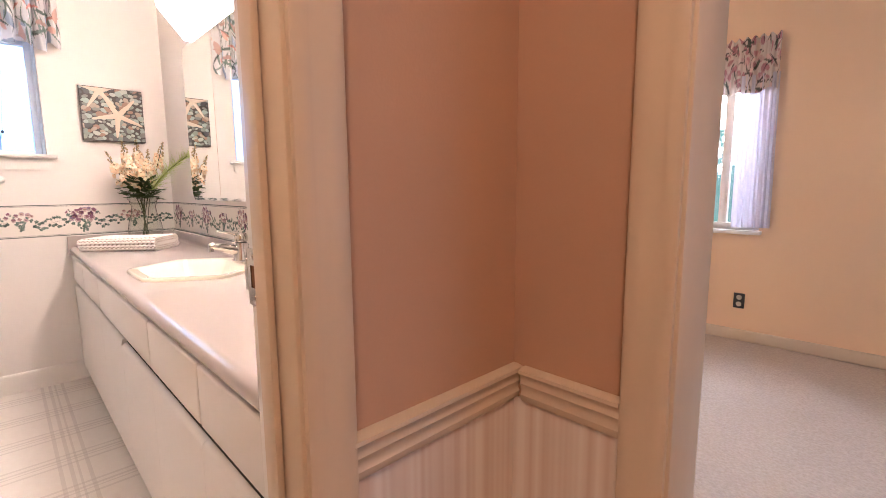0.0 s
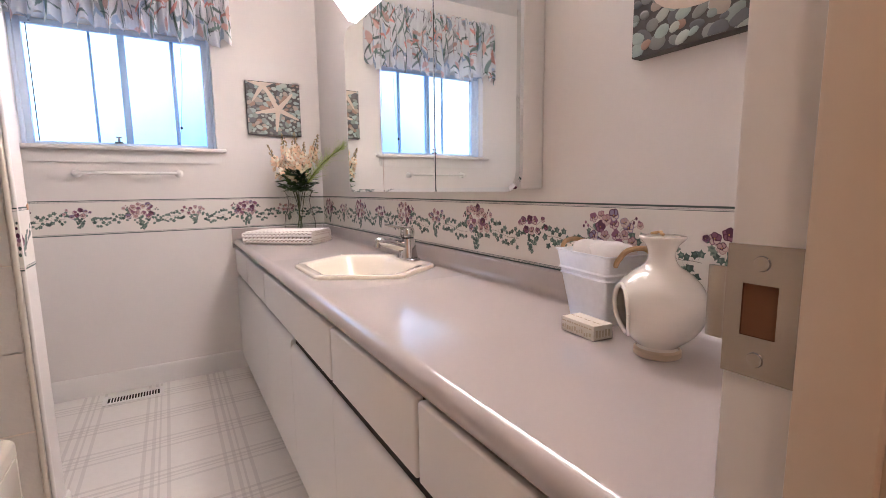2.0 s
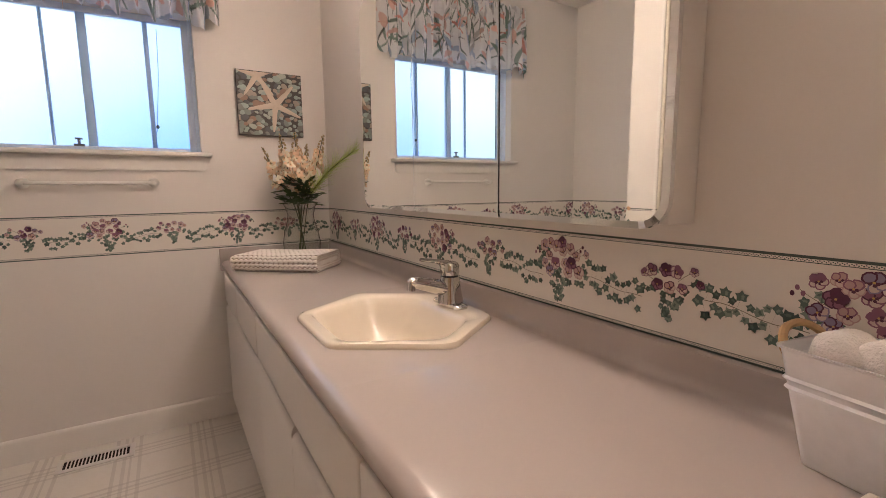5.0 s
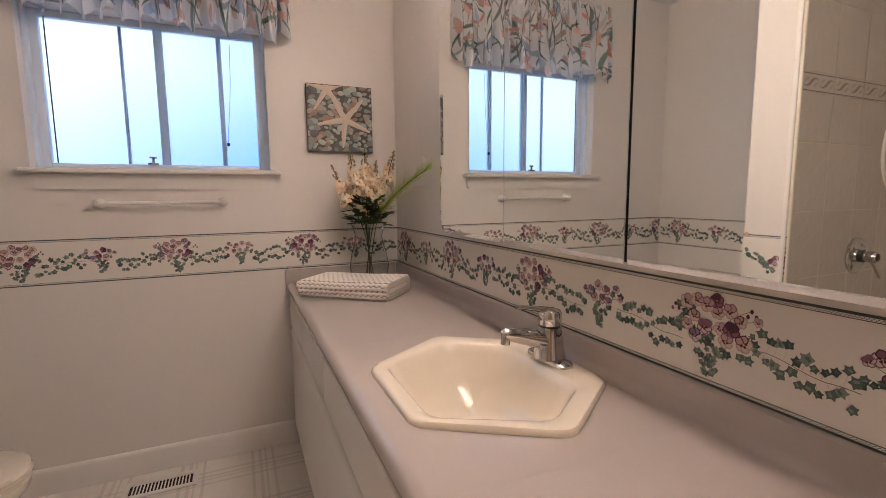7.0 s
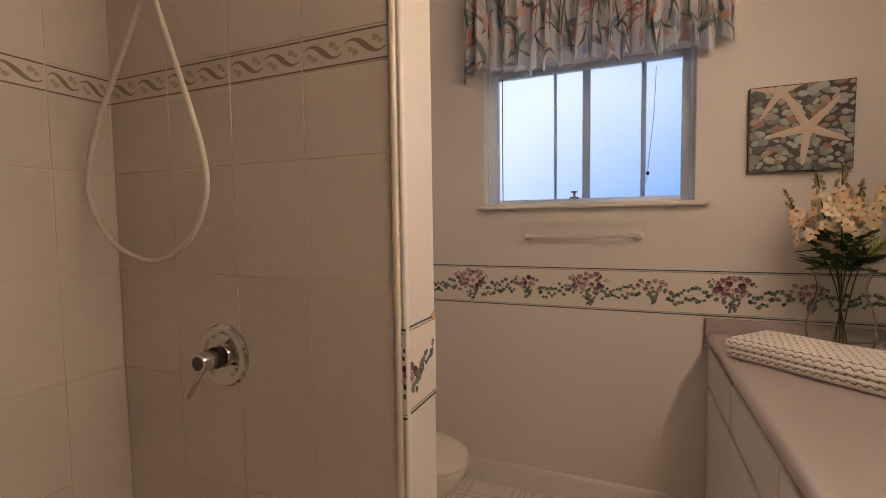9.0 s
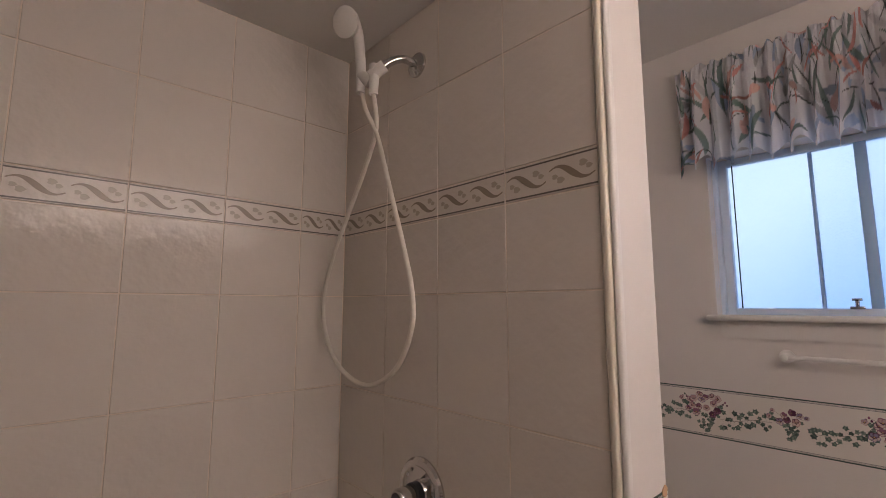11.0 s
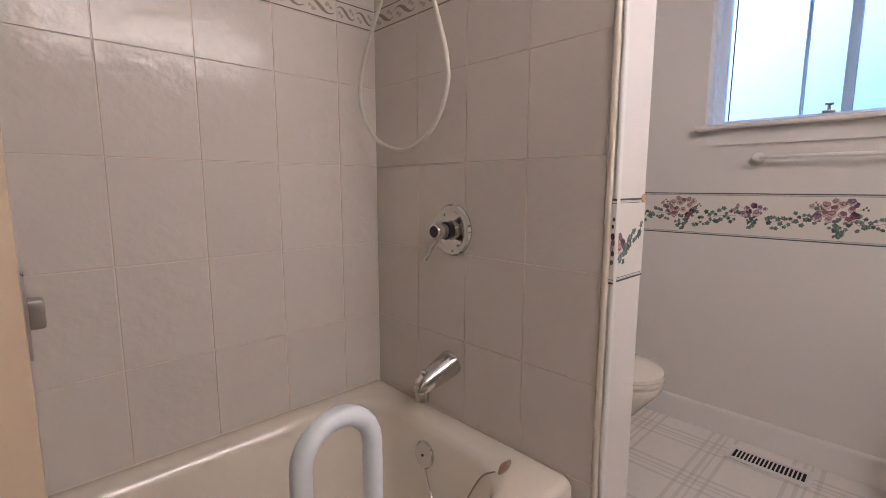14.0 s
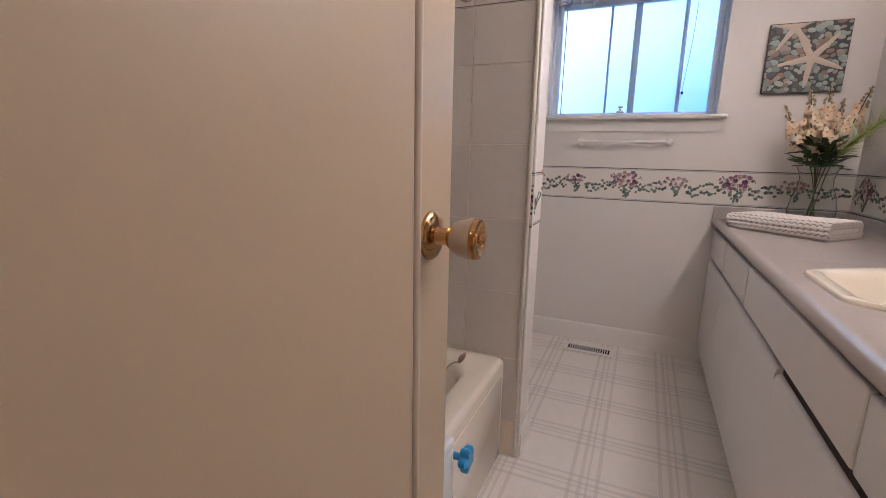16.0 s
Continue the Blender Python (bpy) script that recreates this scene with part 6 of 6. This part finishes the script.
def oil_burner():
    cx, cy, z0 = -0.380, 0.592, COUNTER
    j = thing("ceramic_oil_burner", (cx, cy, z0), "glazed white ceramic oil burner with an oval opening and flared neck", "oil burner")
    prof = [(0.037, 0.0), (0.038, 0.010), (0.034, 0.018), (0.040, 0.024), (0.060, 0.042), (0.074, 0.064), (0.0795, 0.088), (0.078, 0.108), (0.069, 0.130), (0.050, 0.150), (0.032, 0.162), (0.024, 0.174), (0.0225, 0.186), (0.028, 0.200), (0.038, 0.211), (0.0395, 0.2155), (0.036, 0.217)]
    dense = [tuple(p) for p in smooth_path([(r * 0.965, z * 0.985, 0) for r, z in prof], 4)]
    dense = [(p[0], p[1]) for p in dense]
    inner = [(max(r - 0.006, 0.004), z + (0.004 if z < 0.03 else 0)) for r, z in dense if z > 0.022][::-1]
    full = dense + inner
    b = lathe(bm_new(), full, pose(cx, cy, z0 + 0.0005), 72, cap=False)
    ang = radians(236)
    c0 = Vector((cx, cy, z0 + 0.083))

    def hole(co):
        d = co - c0
        a = math.atan2(d.y, d.x) - ang
        a = (a + math.pi) % (2 * math.pi) - math.pi
        return (a / 0.50) ** 2 + (d.z / 0.044) ** 2
    bad = [f for f in b.faces if hole(f.calc_center_median()) < 1 and (f.calc_center_median() - Vector((cx, cy, f.calc_center_median().z))).length > 0.03]
    bmesh.ops.delete(b, geom=bad, context="FACES")
    bmesh.ops.dissolve_degenerate(b, dist=0.0001, edges=b.edges)
    CER = surface("cream_glaze", (0.80, 0.74, 0.66), 0.14, vary=0.04, big=14, fine=45, bumps=0.10, coat=0.5, dist=0.0015, stretch=(0.4, 0.4, 4.0))
    part("pot", b, CER, j)

    def radius(z):
        for (r0, a0), (r1, a1) in zip(dense, dense[1:]):
            if a0 <= z <= a1 and a1 > a0:
                return r0 + (r1 - r0) * (z - a0) / (a1 - a0)
        return 0.07
    rim = []
    for k in range(49):
        t = 2 * math.pi * k / 48
        z = 0.083 + 0.045 * math.sin(t)
        a = ang + 0.51 * math.cos(t)
        r = radius(z) - 0.002
        rim.append((cx + r * math.cos(a), cy + r * math.sin(a), z0 + z))
    part("opening_rim", tube(bm_new(), rim, 0.0045, 10), CER, j)
    part("foot_ring", lathe(bm_new(), [(0.0375, 0.0004), (0.0394, 0.002), (0.0392, 0.0115), (0.036, 0.015)], pose(cx, cy, z0 + 0.0004), 48, cap=False), surface("bare_clay", (0.62, 0.49, 0.36), 0.8, vary=0.08), j, "unglazed tan foot ring")
    part("candle", lathe(bm_new(), [(0.019, 0.03), (0.019, 0.043), (0.017, 0.044)], pose(cx - 0.01, cy, z0), 20), surface("coral_wax", (0.70, 0.28, 0.20), 0.5, vary=0.1), j, "coral tealight inside")
    tw = [(cx + 0.006 + 0.030 * (k / 10 - 0.5), cy - 0.02 + 0.010 * math.sin(k * 0.5), z0 + 0.2185 + 0.003 * math.sin(k * 0.31)) for k in range(11)]
    part("twine", tube(bm_new(), tw, 0.0025, 6), surface("tan_twine", (0.50, 0.32, 0.15), 0.9), j, "tan twine across the mouth")


oil_burner()


def soap_box():
    z0 = COUNTER
    m = pose(-0.528, 0.577, z0 + 0.001, 0, 0, -5)
    s = thing("boxed_soap", (-0.522, 0.566, z0), "small cream paper-wrapped soap with tan printed lines", "soap")
    b = box(bm_new(), (-0.046, -0.025, 0), (0.046, 0.025, 0.030), 0.002, 2)
    bmesh.ops.transform(b, matrix=m, verts=b.verts)
    part("wrapper", b, surface("cream_wrapper", (0.78, 0.72, 0.62), 0.6, vary=0.06, big=25, fine=140), s)
    b = bm_new()
    rng = random.Random(2)
    for k in range(12):
        x = -0.043 + 0.0070 * k
        w, h0 = rng.uniform(0.002, 0.005), rng.uniform(0.004, 0.008)
        box(b, (x, -0.0257, h0), (x + w, -0.0248, h0 + rng.uniform(0.006, 0.011)))
        box(b, (x, -0.0257, 0.021), (x + w * 1.2, -0.0248, 0.024))
    for k in range(5):
        y = -0.019 + 0.008 * k
        box(b, (0.0456, y, 0.006), (0.0467, y + 0.004, 0.006 + rng.uniform(0.006, 0.016)))
    for k in range(7):
        x = -0.04 + 0.012 * k
        box(b, (x, -0.004, 0.0297), (x + 0.007, -0.001, 0.0305))
    bmesh.ops.transform(b, matrix=m, verts=b.verts)
    part("printed_bars", b, surface("tan_ink", (0.62, 0.52, 0.38), 0.6), s, "tan printing", smooth=False)


soap_box()


# ---- ceiling lights of the hall and the bedroom ----
def ceiling_lamp(x, y, label, strength):
    h = thing("ceiling_light", (x, y, CEILZ), label, "ceiling light")
    part("pan", lathe(bm_new(), [(0.15, 0), (0.15, -0.02), (0.13, -0.025)], pose(x, y, CEILZ - 0.001), 32), WHITEP, h)
    part("bowl", lathe(bm_new(), [(0.14, -0.024), (0.135, -0.05), (0.10, -0.085), (0.04, -0.10)], pose(x, y, CEILZ - 0.001), 32), glow("lit_ceiling_glass", (1.0, 0.72, 0.48), strength), h, "glowing glass bowl")


ceiling_lamp(0.95, -0.55, "lit white glass ceiling light in the hall", HALL_GLOW)
ceiling_lamp(-0.95, 2.35, "lit white glass ceiling light in the bedroom", 34.0)

# ---- wall tiles, one by one ----
TILE_MESH = {}


def tile_mesh(w, h, mat, t=0.0022, e=0.0012):
    """A tile of w by h in its own x, y; its glazed face looks along +z."""
    key = (round(w, 4), round(h, 4), mat.name)
    if key not in TILE_MESH:
        b = bm_new()
        r = [[b.verts.new((x, y, z)) for x, y in ((-w / 2 + i, -h / 2 + i), (w / 2 - i, -h / 2 + i), (w / 2 - i, h / 2 - i), (-w / 2 + i, h / 2 - i))] for i, z in ((0, 0), (0, t - e), (e * 0.35, t - e * 0.35), (e, t))]
        ring_faces(b, r)
        b.faces.new(r[-1])
        TILE_MESH[key] = finish("tile", b, mat, False)
    return TILE_MESH[key]


def scroll_mesh():
    """The grey scroll and lines printed in relief on one border tile."""
    b = bm_new()
    w, h = 0.209, 0.070
    for y in (-h / 2 + 0.004, h / 2 - 0.004):
        b.faces.new([b.verts.new(p) for p in ((-w / 2, y - 0.0017, 0), (w / 2, y - 0.0017, 0), (w / 2, y + 0.0017, 0), (-w / 2, y + 0.0017, 0))]).material_index = 1
    for c in (-0.052, 0.052):
        n = 26
        up, lo = [], []
        for i in range(n + 1):
            s = -0.30 + 1.60 * i / n
            x, y = c - 0.030 + 0.060 * s, 0.0150 * math.cos(math.pi * s)
            dx, dy = 0.060, -0.0150 * math.pi * math.sin(math.pi * s)
            q = math.hypot(dx, dy)
            t = 0.0012 + 0.0052 * math.exp(-((s - 0.5) / 0.42) ** 2)
            up.append(b.verts.new((x - t * dy / q, y + t * dx / q, 0.0004)))
            lo.append(b.verts.new((x + t * dy / q, y - t * dx / q, 0.0004)))
        for i in range(n):
            b.faces.new((lo[i], lo[i + 1], up[i + 1], up[i])).material_index = 0
        for dx, dy, r in ((-0.024, -0.012, 0.0085), (-0.036, -0.004, 0.0065), (0.024, 0.012, 0.0085), (0.036, 0.004, 0.0065)):
            b.faces.new([b.verts.new((c + dx + r * math.cos(a) * (1 + 0.25 * math.cos(3 * a)), dy + r * 0.8 * math.sin(a), 0.0002)) for a in [2 * math.pi * k / 10 for k in range(10)]]).material_index = 2
    me = finish("scroll_relief", b, [surface("taupe_relief_glaze", (0.26, 0.215, 0.165), 0.3), surface("grey_line_glaze", (0.13, 0.115, 0.10), 0.3), surface("pale_taupe_glaze", (0.42, 0.37, 0.30), 0.3)], False)
    return me


def tile_walls():
    rows = [0.4135, 0.670, 0.936, 1.203, 1.468, 1.653, 1.727, 1.992, 2.239]
    colx = [-1.7065, -1.560, -1.347, -1.134, -0.921, -0.708, -0.495, -0.282, -0.188]
    coly = [-1.4145, -1.189, -0.976, -0.763, -0.549]
    scroll = scroll_mesh()
    J = 0.0026
    rng = random.Random(31)
    slabs = (("tiled_wall_south", (-1.717, -1.425, 0.40), (-0.187, -1.4172, 2.24), colx, "s"), ("tiled_wall_west", (-1.717, -1.4172, 0.0), (-1.7092, -0.549, 2.24), coly, "w"), ("tiled_wall_east", (-0.1925, -1.4172, 0.40), (-0.187, -0.601, 2.24), coly[:-1] + [-0.601], "e"))
    for name, lo, hi, cols, side in slabs:
        wall = setting(name, box(bm_new(), lo, hi), GROUT, "glazed ivory wall tiles with a scroll border", False)
        for a, c in zip(cols, cols[1:]):
            for k, (z0, z1) in enumerate(zip(rows, rows[1:])):
                zz = [(z0, z1)]
                if side == "w" and k == 0 and c > -0.6:
                    zz.append((0.15, 0.4105))
                for q0, q1 in zz:
                    u, z = (a + c) / 2, (q0 + q1) / 2
                    m = {"s": pose(u, -1.4172, z, 90, 0, 180), "w": pose(-1.7092, u, z, 90, 0, 90), "e": pose(-0.1925, u, z, 90, 0, -90)}[side]
                    t = new("tile", tile_mesh(c - a - J, q1 - q0 - J, TILE))
                    t.matrix_basis = m @ pose(0, 0, 0, rng.uniform(-0.28, 0.28), rng.uniform(-0.28, 0.28), 0)
                    t.parent = wall
                    if k == 5 and side != "e":
                        s = new("scroll_relief", scroll)
                        s.parent = t
                        s.matrix_basis = Matrix.Translation((0, 0, 0.0026)) @ Matrix.Diagonal(((c - a - J) / 0.2104, 1, 1, 1))


tile_walls()
